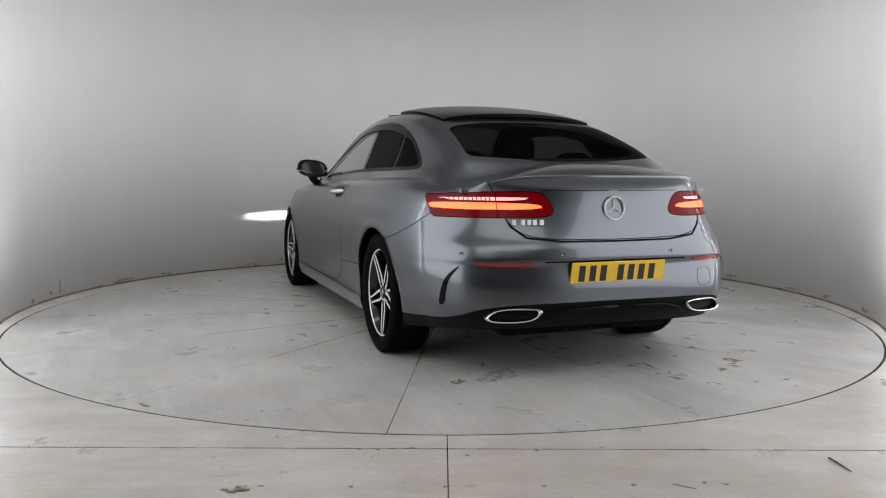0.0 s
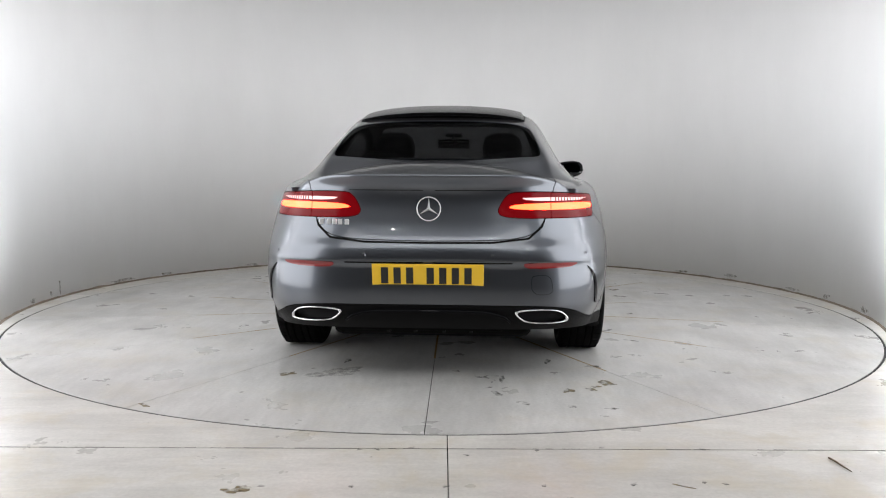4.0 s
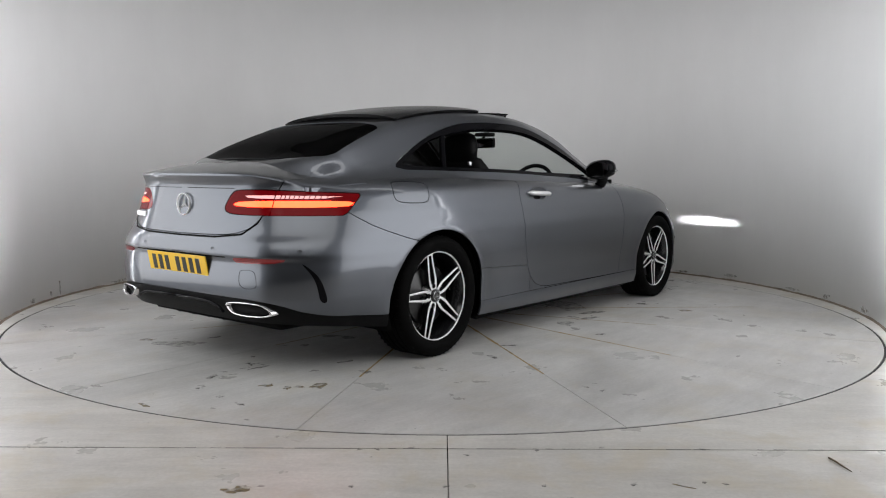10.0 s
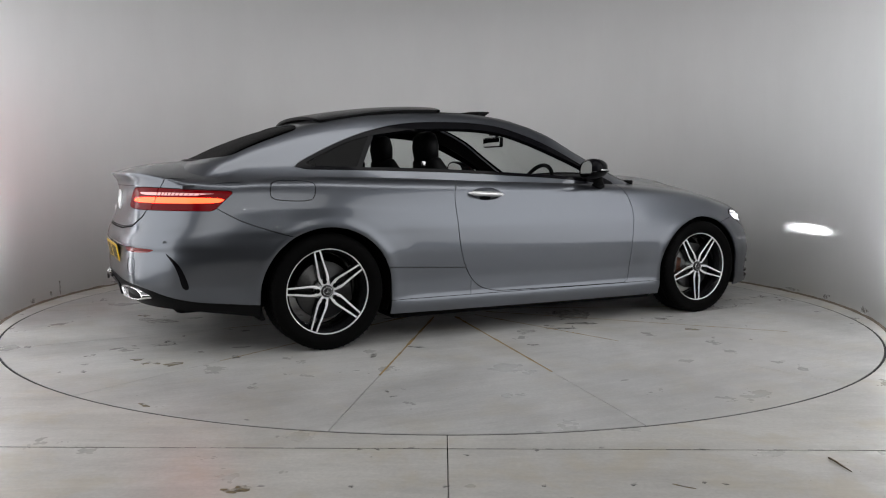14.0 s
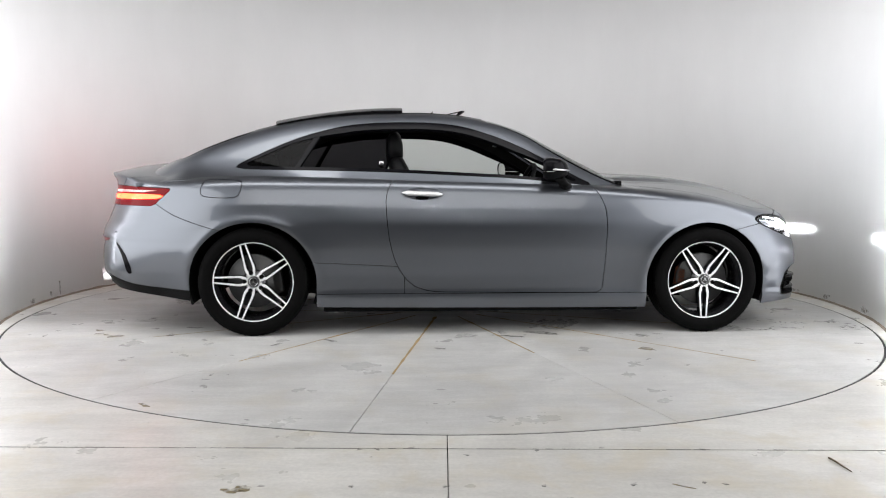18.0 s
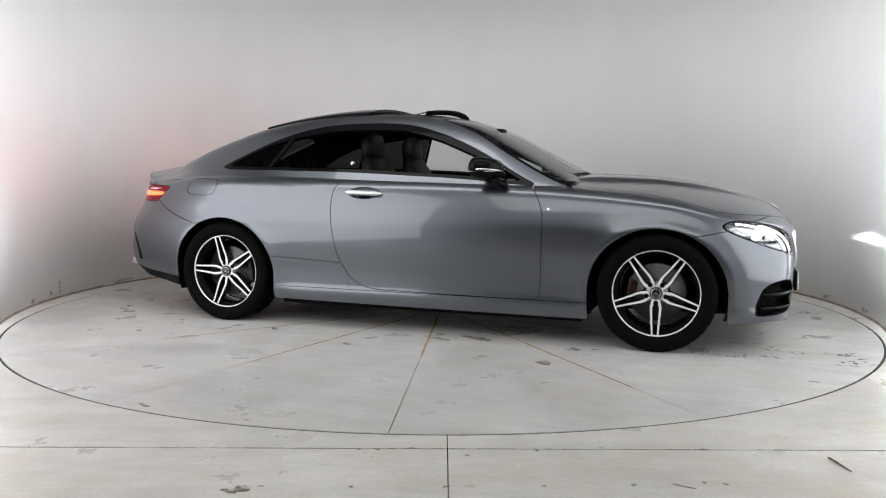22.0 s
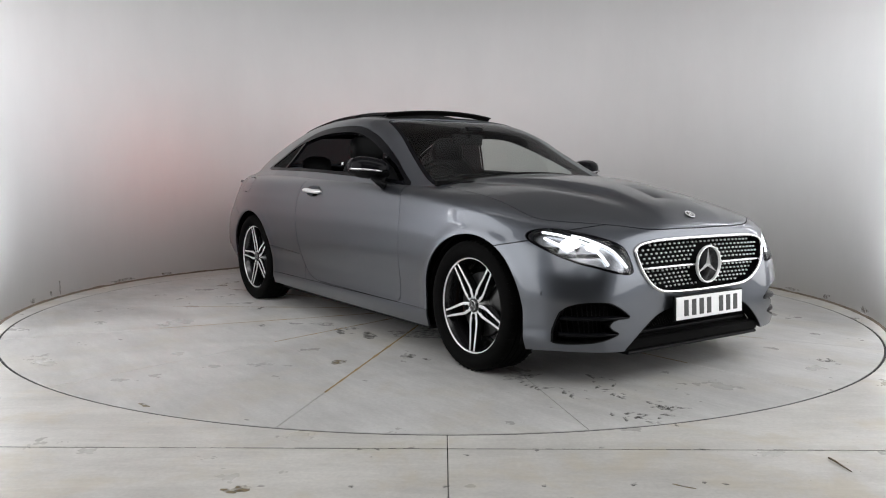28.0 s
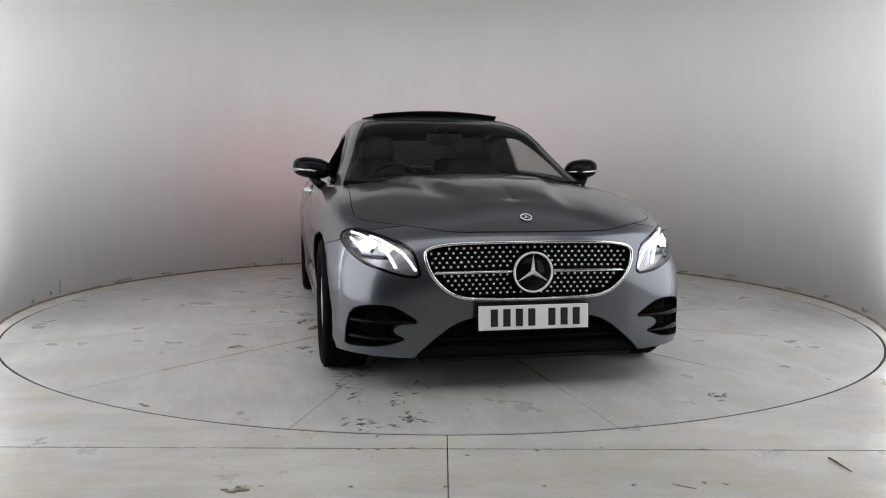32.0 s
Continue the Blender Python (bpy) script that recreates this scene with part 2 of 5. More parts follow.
    nt.links.new(vo.outputs["Color"], sep.inputs[0])
    size = ramp(sep.outputs[0], 0.60, 1.0, 0.0, 0.052)
    gap = nt.nodes.new("ShaderNodeMath")
    gap.operation = "SUBTRACT"
    nt.links.new(size, gap.inputs[0])
    nt.links.new(vo.outputs["Distance"], gap.inputs[1])
    fleck = ramp(gap.outputs[0], -0.01, 0.02, 0.0, 0.75)
    col = blend("MIX", fleck, col, (0.13, 0.115, 0.09, 1))
    brush = ramp(noise_node(26.0, 5, 0.65, 0.1, (0.25, 1.0, 1)), 0.3, 0.7, 0.955, 1.04)
    col = blend("MULTIPLY", 1.0, col, brush)
    chips = ramp(noise_node(30.0, 3, 0.6), 0.72, 0.76, 0.0, 0.7)
    col = blend("MIX", chips, col, (0.09, 0.08, 0.065, 1))
    pale = ramp(noise_node(4.4, 5, 0.7, 0.5), 0.66, 0.8, 0.0, 0.4)
    col = blend("MIX", pale, col, (0.72, 0.72, 0.71, 1))
    nt.links.new(col, b.inputs["Base Color"])
    nt.links.new(ramp(noise_node(3.0, 5, 0.6), 0.3, 0.7, 0.26, 0.48), b.inputs["Roughness"])
    bp = nt.nodes.new("ShaderNodeBump")
    bp.inputs["Strength"].default_value, bp.inputs["Distance"].default_value = 0.25, 0.003
    nt.links.new(noise_node(14, 6, 0.6), bp.inputs["Height"])
    nt.links.new(bp.outputs["Normal"], b.inputs["Normal"])
    return m


FLOOR = floor_material("painted_concrete", (0.535, 0.522, 0.494), 3.0)
PLATE = floor_material("turntable_concrete", (0.505, 0.50, 0.488), 11.0, True)
WALL = material("white_studio_wall", (0.745, 0.742, 0.745), 0.85, grain=0.03, scale=1.2, bump=0.08, bump_scale=30, vary_rough=0.1, spec=0.15)


def add_runs(m):
    """Faint vertical runs and smudges over a painted wall."""
    nt = m.node_tree
    b = nt.nodes["Principled BSDF"]
    old = b.inputs["Base Color"].links[0].from_socket
    tc = nt.nodes.new("ShaderNodeTexCoord")
    for stretch, scale, lo, hi in (((1, 1, 0.10), 5.0, 0.993, 1.006), ((1, 1, 0.6), 2.2, 0.982, 1.014), ((1, 1, 0.25), 22.0, 0.996, 1.004)):
        mp = nt.nodes.new("ShaderNodeMapping")
        mp.inputs["Scale"].default_value = stretch
        n = nt.nodes.new("ShaderNodeTexNoise")
        n.inputs["Scale"].default_value, n.inputs["Detail"].default_value = scale, 5
        r = nt.nodes.new("ShaderNodeMapRange")
        r.inputs["From Min"].default_value, r.inputs["From Max"].default_value = 0.3, 0.7
        r.inputs["To Min"].default_value, r.inputs["To Max"].default_value = lo, hi
        x = nt.nodes.new("ShaderNodeMix")
        x.data_type, x.blend_type = "RGBA", "MULTIPLY"
        x.inputs["Factor"].default_value = 1
        nt.links.new(tc.outputs["Object"], mp.inputs["Vector"])
        nt.links.new(mp.outputs[0], n.inputs["Vector"])
        nt.links.new(n.outputs["Fac"], r.inputs["Value"])
        nt.links.new(old, x.inputs["A"])
        nt.links.new(r.outputs["Result"], x.inputs["B"])
        old = x.outputs["Result"]
    nt.links.new(old, b.inputs["Base Color"])


add_runs(WALL)
CEIL_WHITE = material("ceiling_white", (0.35, 0.35, 0.355), 0.8, grain=0.05, scale=2)
CEIL = material("ceiling_paint", (0.03, 0.03, 0.031), 0.8, grain=0.05, scale=2)
FILLER = material("joint_filler", (0.30, 0.205, 0.085), 0.85, grain=0.75, scale=7)
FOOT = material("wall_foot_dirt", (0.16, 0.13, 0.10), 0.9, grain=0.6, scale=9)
TWIG = material("dry_twig", (0.10, 0.07, 0.04), 0.8, grain=0.4, scale=80)
DARK = material("dark_seam", (0.02, 0.02, 0.02), 0.8, grain=0.2, scale=40)

R_TABLE = 2.926
WALL_C, WALL_R, WALL_H = (0.0, 0.235), 3.088, 3.6


def plate_sector(a0, a1, r0, r1, gap, thick, n):
    """A slab between two angles and two radii, with a narrow bevel at its top edges."""
    V, F = [], []
    rows = ((r0, -thick), (r0, -0.002), (r0 + 0.002, 0), (r1 - 0.002, 0), (r1, -0.002), (r1, -thick))
    for k in range(n + 1):
        u = k / n
        for r, z in rows:
            e = gap / max(r, 0.05)
            a = a0 + e + (a1 - a0 - 2 * e) * u
            V.append((r * math.cos(a), r * math.sin(a), z))
    q = len(rows)
    for k in range(n):
        for i in range(q - 1):
            a, b = k * q + i, (k + 1) * q + i
            F.append([a, a + 1, b + 1, b])
    F.append(list(range(q - 1, -1, -1)))
    F.append([n * q + i for i in range(q)])
    return (np.array(V), F)


def build_floor():
    base = tagged(part("ground", box(0, -1, -0.30, 16, 16, 0.2), DARK), "dark sub-base under the studio floor slabs", "floor", kind="structure")
    floor = tagged(new("floor"), "pale grey painted concrete studio floor with joints and stains", "floor", kind="structure")
    part("rim_strip", lathe([(R_TABLE + 0.003, -0.02), (R_TABLE + 0.003, -0.002), (R_TABLE + 0.013, -0.002), (R_TABLE + 0.013, -0.02)], 192, "z"), DARK, floor, "dark steel strip round the turntable")
    # slabs round the pit of the turntable; the joint lies across the front
    n = 96
    inner = R_TABLE + 0.015
    ys, xs = -3.094, 0.024
    for side in (-1, 1):
        # ring part, with its outer edge on the straight joint in front
        V, F = [], []
        for k in range(n + 1):
            a = -math.pi / 2 + side * math.pi * k / n
            x, y = inner * math.cos(a), inner * math.sin(a)
            if k == 0:
                x, y = xs + side * 0.0018, -math.sqrt(inner**2 - xs**2)
            ox, oy = 6.5 * math.cos(a), 6.5 * math.sin(a)
            if oy < ys + 0.002:
                s = (ys + 0.002) / oy
                ox, oy = ox * s, ys + 0.002
            if k == 0:
                ox, oy = xs + side * 0.0018, ys + 0.002
            V += [(x, y, -0.05), (x, y, -0.002), (x * 1.0007, y * 1.0007, 0), (ox, oy, 0), (ox, oy, -0.05)]
        for k in range(n):
            for i in range(4):
                a, b = k * 5 + i, (k + 1) * 5 + i
                f = [a, a + 1, b + 1, b]
                F.append(f if side > 0 else f[::-1])
        part("slab", (np.array(V), F), FLOOR, floor, smooth=False)
        bm = box(xs + side * (3.25 + 0.0018), ys - 0.002 - 1.9, -0.025, 6.5, 3.8, 0.05, 0.002, 1)
        part("slab", bm, FLOOR, floor, smooth=False)


def build_turntable():
    table = tagged(new("turntable"), "round flush turntable of grey concrete wedge plates, stained", "turntable")
    part("base", lathe([(0.01, -0.012), (R_TABLE - 0.01, -0.012), (R_TABLE - 0.01, -0.12)], 128, "z"), DARK, table, "dark joint base")
    seams = [radians(a) for a in SEAMS]
    for i, a0 in enumerate(seams):
        a1 = seams[(i + 1) % len(seams)]
        if a1 < a0:
            a1 += 2 * math.pi
        part("plate", plate_sector(a0, a1, 0.02, R_TABLE, 0.0022, 0.03, max(6, int((a1 - a0) * 30))), PLATE, table, smooth=False)
        m = pose(0, 0, 0, 0, 0, math.degrees(a0))
        rng = random.Random(int(math.degrees(a0) * 10))
        r1 = rng.uniform(1.5, 2.4)
        V, F = [], []
        for k in range(41):
            r = 0.35 + (r1 - 0.35) * k / 40
            w = 0.0055 + 0.018 * max(0, noise.noise((r * 9, a0 * 9, 1.0))) * (1 - k / 44)
            V += [(r, -w, 0.0006), (r, w, 0.0006)]
        F = [[2 * k, 2 * k + 2, 2 * k + 3, 2 * k + 1] for k in range(40)]
        part("joint_filler", (np.array(V), F), FILLER, table, "rusty tan joint filler", smooth=False, m=m)
    return table


def stain_material(name, colour, strength):
    m = material(name, colour, 0.55, grain=0.35, scale=30)
    nt = m.node_tree
    tc = nt.nodes.new("ShaderNodeTexCoord")
    n = nt.nodes.new("ShaderNodeTexNoise")
    n.inputs["Scale"].default_value, n.inputs["Detail"].default_value = 26.0, 6
    nt.links.new(tc.outputs["Object"], n.inputs["Vector"])
    r = nt.nodes.new("ShaderNodeMapRange")
    r.inputs["From Min"].default_value, r.inputs["From Max"].default_value = 0.36, 0.60
    r.inputs["To Min"].default_value, r.inputs["To Max"].default_value = 0.0, strength
    nt.links.new(n.outputs["Fac"], r.inputs["Value"])
    nt.links.new(r.outputs["Result"], nt.nodes["Principled BSDF"].inputs["Alpha"])
    return m


OIL = stain_material("oil_stain", (0.09, 0.084, 0.075), 0.65)
BROWN = stain_material("brown_stain", (0.20, 0.16, 0.085), 0.85)
SMUDGE = stain_material("wall_smudge", (0.34, 0.32, 0.29), 0.55)
DAMP = stain_material("damp_stain", (0.30, 0.295, 0.28), 0.40)


def stain(x, y, rx, ry, mat, parent, z=0.0008):
    """A thin blot with an uneven outline on the floor."""
    rng = random.Random(int(x * 1000) * 31 + int(y * 1000))
    n, turn, seed = 28, rng.uniform(0, 3.1), rng.uniform(0, 50)
    V = []
    for k in range(n):
        a = 2 * math.pi * k / n
        s = 0.85 + 0.55 * noise.noise((math.cos(a) * 1.6 + seed, math.sin(a) * 1.6, seed))
        u, v = rx * s * math.cos(a), ry * s * math.sin(a)
        V.append((u * math.cos(turn) - v * math.sin(turn), u * math.sin(turn) + v * math.cos(turn), 0))
    part("stain", (np.array(V), [list(range(n))]), mat, parent, smooth=False, m=pose(x, y, z))


def build_stains(table, ground):
    for x, y, rx, ry in ((-2.03, 0.66, 0.055, 0.035), (-2.10, -0.93, 0.065, 0.040), (-2.22, -0.84, 0.040, 0.020), (-2.25, -0.73, 0.050, 0.030), (1.10, -1.45, 0.06, 0.04), (-2.17, -0.87, 0.03, 0.02)):
        stain(x, y, rx, ry, BROWN, table)
    for x, y, rx, ry in ((-1.97, 0.42, 0.16, 0.10), (-2.51, -0.72, 0.03, 0.02), (0.73, -0.64, 0.30, 0.14), (0.07, -1.02, 0.12, 0.07), (1.89, -0.84, 0.14, 0.06)):
        stain(x, y, rx, ry, DAMP, table, 0.0006)
    for x, y, rx, ry in ((-2.32, -0.39, 0.055, 0.018), (-2.04, -0.42, 0.07, 0.016), (-2.49, -0.52, 0.02, 0.012), (-1.91, -0.19, 0.02, 0.012), (-1.67, -0.67, 0.05, 0.02), (-1.76, -0.91, 0.05, 0.025), (-1.07, -1.22, 0.06, 0.022),
                         (-2.53, -0.89, 0.035, 0.014), (-0.11, -1.38, 0.05, 0.022), (0.37, -1.05, 0.09, 0.028), (1.20, -1.05, 0.055, 0.028), (1.31, -1.02, 0.035, 0.020), (-0.76, -1.12, 0.06, 0.022), (0.55, -0.95, 0.13, 0.05), (-1.73, 0.41, 0.05, 0.02)):
        stain(x, y, rx, ry, OIL, table, 0.001)
    # oil and tyre marks left on the way to the edge
    rng = random.Random(5)
    for x, y, n in ((2.68, -0.87, 16), (2.63, -0.66, 18), (2.28, -0.83, 7), (2.05, -0.86, 8), (1.88, -0.82, 6), (2.35, -0.70, 7), (2.21, -0.62, 5), (0.34, -0.97, 10), (0.64, -0.52, 6), (2.55, 0.76, 8), (-2.07, -0.36, 8), (-1.31, -2.01, 4)):
        for _ in range(n):
            r = rng.uniform(0.006, 0.020)
            stain(x + rng.gauss(0, 0.065), y + rng.gauss(0, 0.040), r * rng.uniform(1.0, 2.6), r * 0.7, OIL, table, 0.0012)
    # dirt packed into the straight joint
    x = -2.1
    while x < 2.1:
        long = rng.uniform(0.02, 0.16)
        if rng.random() < 0.72:
            w = rng.uniform(0.0012, 0.0030)
            part("joint_dirt", (np.array([(x, -3.094 - w, 0.0007), (x + long, -3.094 - w * 0.6, 0.0007), (x + long, -3.094 + w * 0.7, 0.0007), (x, -3.094 + w, 0.0007)]), [[0, 1, 2, 3]]), DARK, ground, smooth=False)
        x += long + rng.uniform(0.005, 0.06)
    for x, y in ((-0.30, -3.104), (-0.236, -3.103), (-0.108, -3.085), (-0.292, -3.458), (0.095, -3.161), (0.355, -3.108), (0.598, -3.077), (0.972, -3.089), (0.875, -3.411), (0.943, -3.427), (0.339, -3.448), (0.638, -3.433), (-0.586, -3.458), (0.02, -3.455), (-0.803, -2.754)):
        stain(x, y, 0.016, 0.009, OIL, ground)
    for x, y, rx, ry in ((-0.675, -3.50, 0.04, 0.02), (-0.64, -3.48, 0.03, 0.03), (-1.3, -2.55, 0.05, 0.015), (0.80, -3.45, 0.05, 0.008)):
        stain(x, y, rx, ry, BROWN, ground)


def build_walls():
    n, a0, a1 = 160, radians(-22.0), radians(202.0)
    for name, r, z0, z1, mat in (("wall_curved", WALL_R, 0.0, WALL_H, WALL),):
        V, F = [], []
        prof = ((0, z0), (0, z1), (0.12, z1), (0.12, z0))
        for k in range(n + 1):
            a = a0 + (a1 - a0) * k / n
            for d, z in prof:
                V.append((WALL_C[0] + (r + d) * math.cos(a), WALL_C[1] + (r + d) * math.sin(a), z))
        for k in range(n):
            for i in range(4):
                p, q = k * 4 + i, k * 4 + (i + 1) % 4
                F.append([p, q, q + 4, p + 4][::-1])
        F += [[0, 1, 2, 3], [n * 4 + i for i in (3, 2, 1, 0)]]
        ob = part(name, (np.array(V), F), mat, None, smooth=True)
        tagged(ob, "curved white studio wall, scuffed along its foot", "wall", kind="structure")
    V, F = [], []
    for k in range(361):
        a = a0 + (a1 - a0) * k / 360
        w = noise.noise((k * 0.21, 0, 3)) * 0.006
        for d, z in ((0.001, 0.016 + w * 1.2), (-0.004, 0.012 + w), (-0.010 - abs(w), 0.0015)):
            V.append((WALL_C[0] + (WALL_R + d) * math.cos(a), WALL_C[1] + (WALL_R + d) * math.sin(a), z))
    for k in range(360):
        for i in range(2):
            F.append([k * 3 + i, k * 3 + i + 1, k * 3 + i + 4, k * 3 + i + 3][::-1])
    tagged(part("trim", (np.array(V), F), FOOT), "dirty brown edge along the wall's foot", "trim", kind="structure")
    # smudges and drips low on the wall
    curved = bpy.data.objects["wall_curved"]
    for deg, z, w, h in ((176.0, 0.085, 0.018, 0.060), (184.0, 0.045, 0.060, 0.022), (178.5, 0.05, 0.020, 0.030), (124.5, 0.06, 0.010, 0.045), (121.0, 0.11, 0.008, 0.030), (131.0, 0.03, 0.10, 0.014), (27.0, 0.05, 0.09, 0.020), (3.0, 0.040, 0.07, 0.026),
                        (-9.0, 0.045, 0.10, 0.030), (38.0, 0.030, 0.12, 0.014), (12.0, 0.032, 0.13, 0.016), (160.0, 0.030, 0.16, 0.016), (150.0, 0.028, 0.10, 0.013), (60.0, 0.028, 0.14, 0.012), (95.0, 0.028, 0.12, 0.011)):
        V = []
        for k in range(24):
            a = 2 * math.pi * k / 24
            f = 0.8 + 0.5 * noise.noise((math.cos(a) * 1.5 + deg, math.sin(a) * 1.5, z * 9))
            ang = radians(deg) + w * f * math.cos(a) / WALL_R
            V.append((WALL_C[0] + (WALL_R - 0.0015) * math.cos(ang), WALL_C[1] + (WALL_R - 0.0015) * math.sin(ang), max(z + h * f * math.sin(a), 0.003)))
        part("smudge", (np.array(V), [list(range(24))]), SMUDGE, curved, smooth=False)
    tagged(part("ceiling", box(0, -1.5, WALL_H + 0.06, 14, 14, 0.1), CEIL_WHITE), "plain grey studio ceiling", "ceiling", kind="structure")
    for nm, x, y, sx, sy in (("wall_south", 0, -8.4, 14, 0.12), ("wall_east", 6.9, -1.5, 0.12, 14), ("wall_west", -6.9, -1.5, 0.12, 14), ("wall_north", 0, 5.4, 14, 0.12)):
        tagged(part(nm, box(x, y, WALL_H / 2, sx, sy, WALL_H), CEIL), "plain dark studio wall", "wall", kind="structure")


SEAMS = [2.6, 27, 53, 78.5, 104, 129.7, 155.5, 182, 207.4, 233.5, 258.8, 285.4, 311.8, 336.5]
build_floor()
TABLE = build_turntable()
build_stains(TABLE, bpy.data.objects["floor"])
build_walls()
# floodlights just outside the opening wash both ends of the wall; added area lamps in the wings stand in for bright
# side walls
for side in (-1, 1):
    tagged(part("wall_wing", box(side * 3.45, -2.75, WALL_H / 2, 0.10, 3.6, WALL_H), CEIL), "unseen dark wall added beside the opening", "wall", kind="structure")
    area_lamp("strip_floodlight", (side * 2.71, -1.20, 1.22), (side * 3.25, -0.70, 1.22), 0.14, 2.2, 26 if side > 0 else 29, (0.93, 0.96, 1.0)).data.spread = radians(110)
    # each of these unseen wing lamps is 3.2 m long
    area_lamp("wing_fill", (side * 3.05, -2.55, 1.64), (side * 0.10, -1.96, 1.52), 3.2, 3.0, 76, (0.98, 0.985, 1.0))
# two unseen fill lamps, added to brighten the floor and the wall's middle
area_lamp("front_fill", (0, -4.3, 3.48), (0, -0.6, 0.4), 4.6, 2.4, 60, (1.0, 0.99, 0.97))
area_lamp("wall_fill", (0, -1.5, 2.92), (0, 3.3, 1.45), 5.0, 1.2, 62, (1.0, 0.995, 0.995))
# small round spotlights hung over the opening
for x, y, z in ((-1.5, -4.6, 2.6), (-0.4, -4.8, 2.9), (0.5, -4.8, 2.7), (1.6, -4.6, 2.5), (-0.9, -5.2, 2.2), (1.0, -5.2, 2.1)):
    spot = area_lamp("spotlight", (x, y, z), (x * 0.4, 0, 0.6), 0.035, 0.035, 1.6)
    spot.data.shape = "DISK"

twig = part("twig", tube([(1.397, -3.183, 0.004), (1.400, -3.22, 0.006), (1.405, -3.27, 0.005), (1.413, -3.318, 0.003)], [0.003, 0.0035, 0.003, 0.0015], 6), TWIG)
tagged(twig, "thin dry brown twig lying on the floor", "twig")


# ---- the car: x forward, y to its left, z up, origin on the floor midway between the axles ----
AXLE, ARCH_Z = 1.4365, 0.338
CAR = tagged(new("car"), "dark grey metallic two-door coupe, sunroof open, lights on", "car")

width_at = curve_of([(0.14, 0.885), (0.18, 0.898), (0.24, 0.909), (0.29, 0.902), (0.36, 0.904), (0.44, 0.914), (0.50, 0.922), (0.56, 0.928), (0.68, 0.930), (0.78, 0.916), (0.87, 0.892), (0.94, 0.868), (1.00, 0.838), (1.06, 0.80)])
nose_at = curve_of([(0.13, 2.140), (0.20, 2.172), (0.30, 2.182), (0.42, 2.188), (0.55, 2.196), (0.66, 2.190), (0.74, 2.172), (0.80, 2.12)])
tail_at = curve_of([(0.18, -2.33), (0.26, -2.42), (0.36, -2.475), (0.47, -2.480), (0.58, -2.473), (0.615, -2.486), (0.66, -2.481), (0.72, -2.456), (0.80, -2.436), (0.90, -2.424), (0.95, -2.43), (1.00, -2.462), (1.04, -2.475)])
nose_power = curve_of([(0.15, 6.0), (0.30, 6.2), (0.42, 5.9), (0.52, 5.2), (0.62, 4.4), (0.75, 3.6), (0.9, 3.4)])
tail_power = curve_of([(0.2, 4.8), (0.5, 4.6), (0.75, 3.7), (1.0, 3.2)])
foot_at = curve_of([(-2.6, 0.29), (-2.3, 0.27), (-1.9, 0.225), (-1.0, 0.178), (1.0, 0.166), (1.7, 0.172), (2.0, 0.195), (2.3, 0.165)])
shoulder_at = curve_of([(-2.6, 1.012), (-2.45, 1.008), (-2.38, 0.985), (-2.26, 0.957), (-2.1, 0.955), (-1.85, 0.970), (-1.4, 0.983), (-0.8, 0.980), (0.0, 0.965), (0.7, 0.935), (1.2, 0.895), (1.55, 0.850), (1.8, 0.795), (2.0, 0.762), (2.12, 0.750), (2.3, 0.748)])
spine_at = curve_of([(-2.2, 1.066), (-2.0, 1.085), (-1.6, 1.06), (-0.5, 1.02), (0.6, 1.005), (1.0, 1.000), (1.3, 0.988), (1.5, 0.964), (1.71, 0.924), (1.90, 0.868), (2.0, 0.83)])
XC_NOSE, XC_TAIL = 0.70, -0.90


def plan_points(phi, zone, x_mid, z):
    """A point of the outline in plan at height z. zone 0: tail quarter, 1: straight flank, 2: nose quarter."""
    w = width_at(z)
    if zone == 1:
        return x_mid, w
    power = nose_power(z) if zone == 2 else tail_power(z)
    reach = (nose_at(z) - XC_NOSE) if zone == 2 else (XC_TAIL - tail_at(z))
    c, s = np.cos(phi), np.sin(phi)
    r = ((c / reach)**power + (s / w)**power)**(-1 / power)
    return (XC_NOSE + r * c if zone == 2 else XC_TAIL - r * c), r * s


def quarter_angles(reach, power, w, n):
    """Angles that step evenly along a quarter of the outline, from the end to the flank."""
    a = np.linspace(0, math.pi / 2, 2000)
    r = ((np.cos(a) / reach)**power + (np.sin(a) / w)**power)**(-1 / power)
    x, y = r * np.cos(a), r * np.sin(a)
    d = np.concatenate([[0], np.cumsum(np.hypot(np.diff(x), np.diff(y)))])
    return np.interp(np.linspace(0, d[-1], n), d, a)


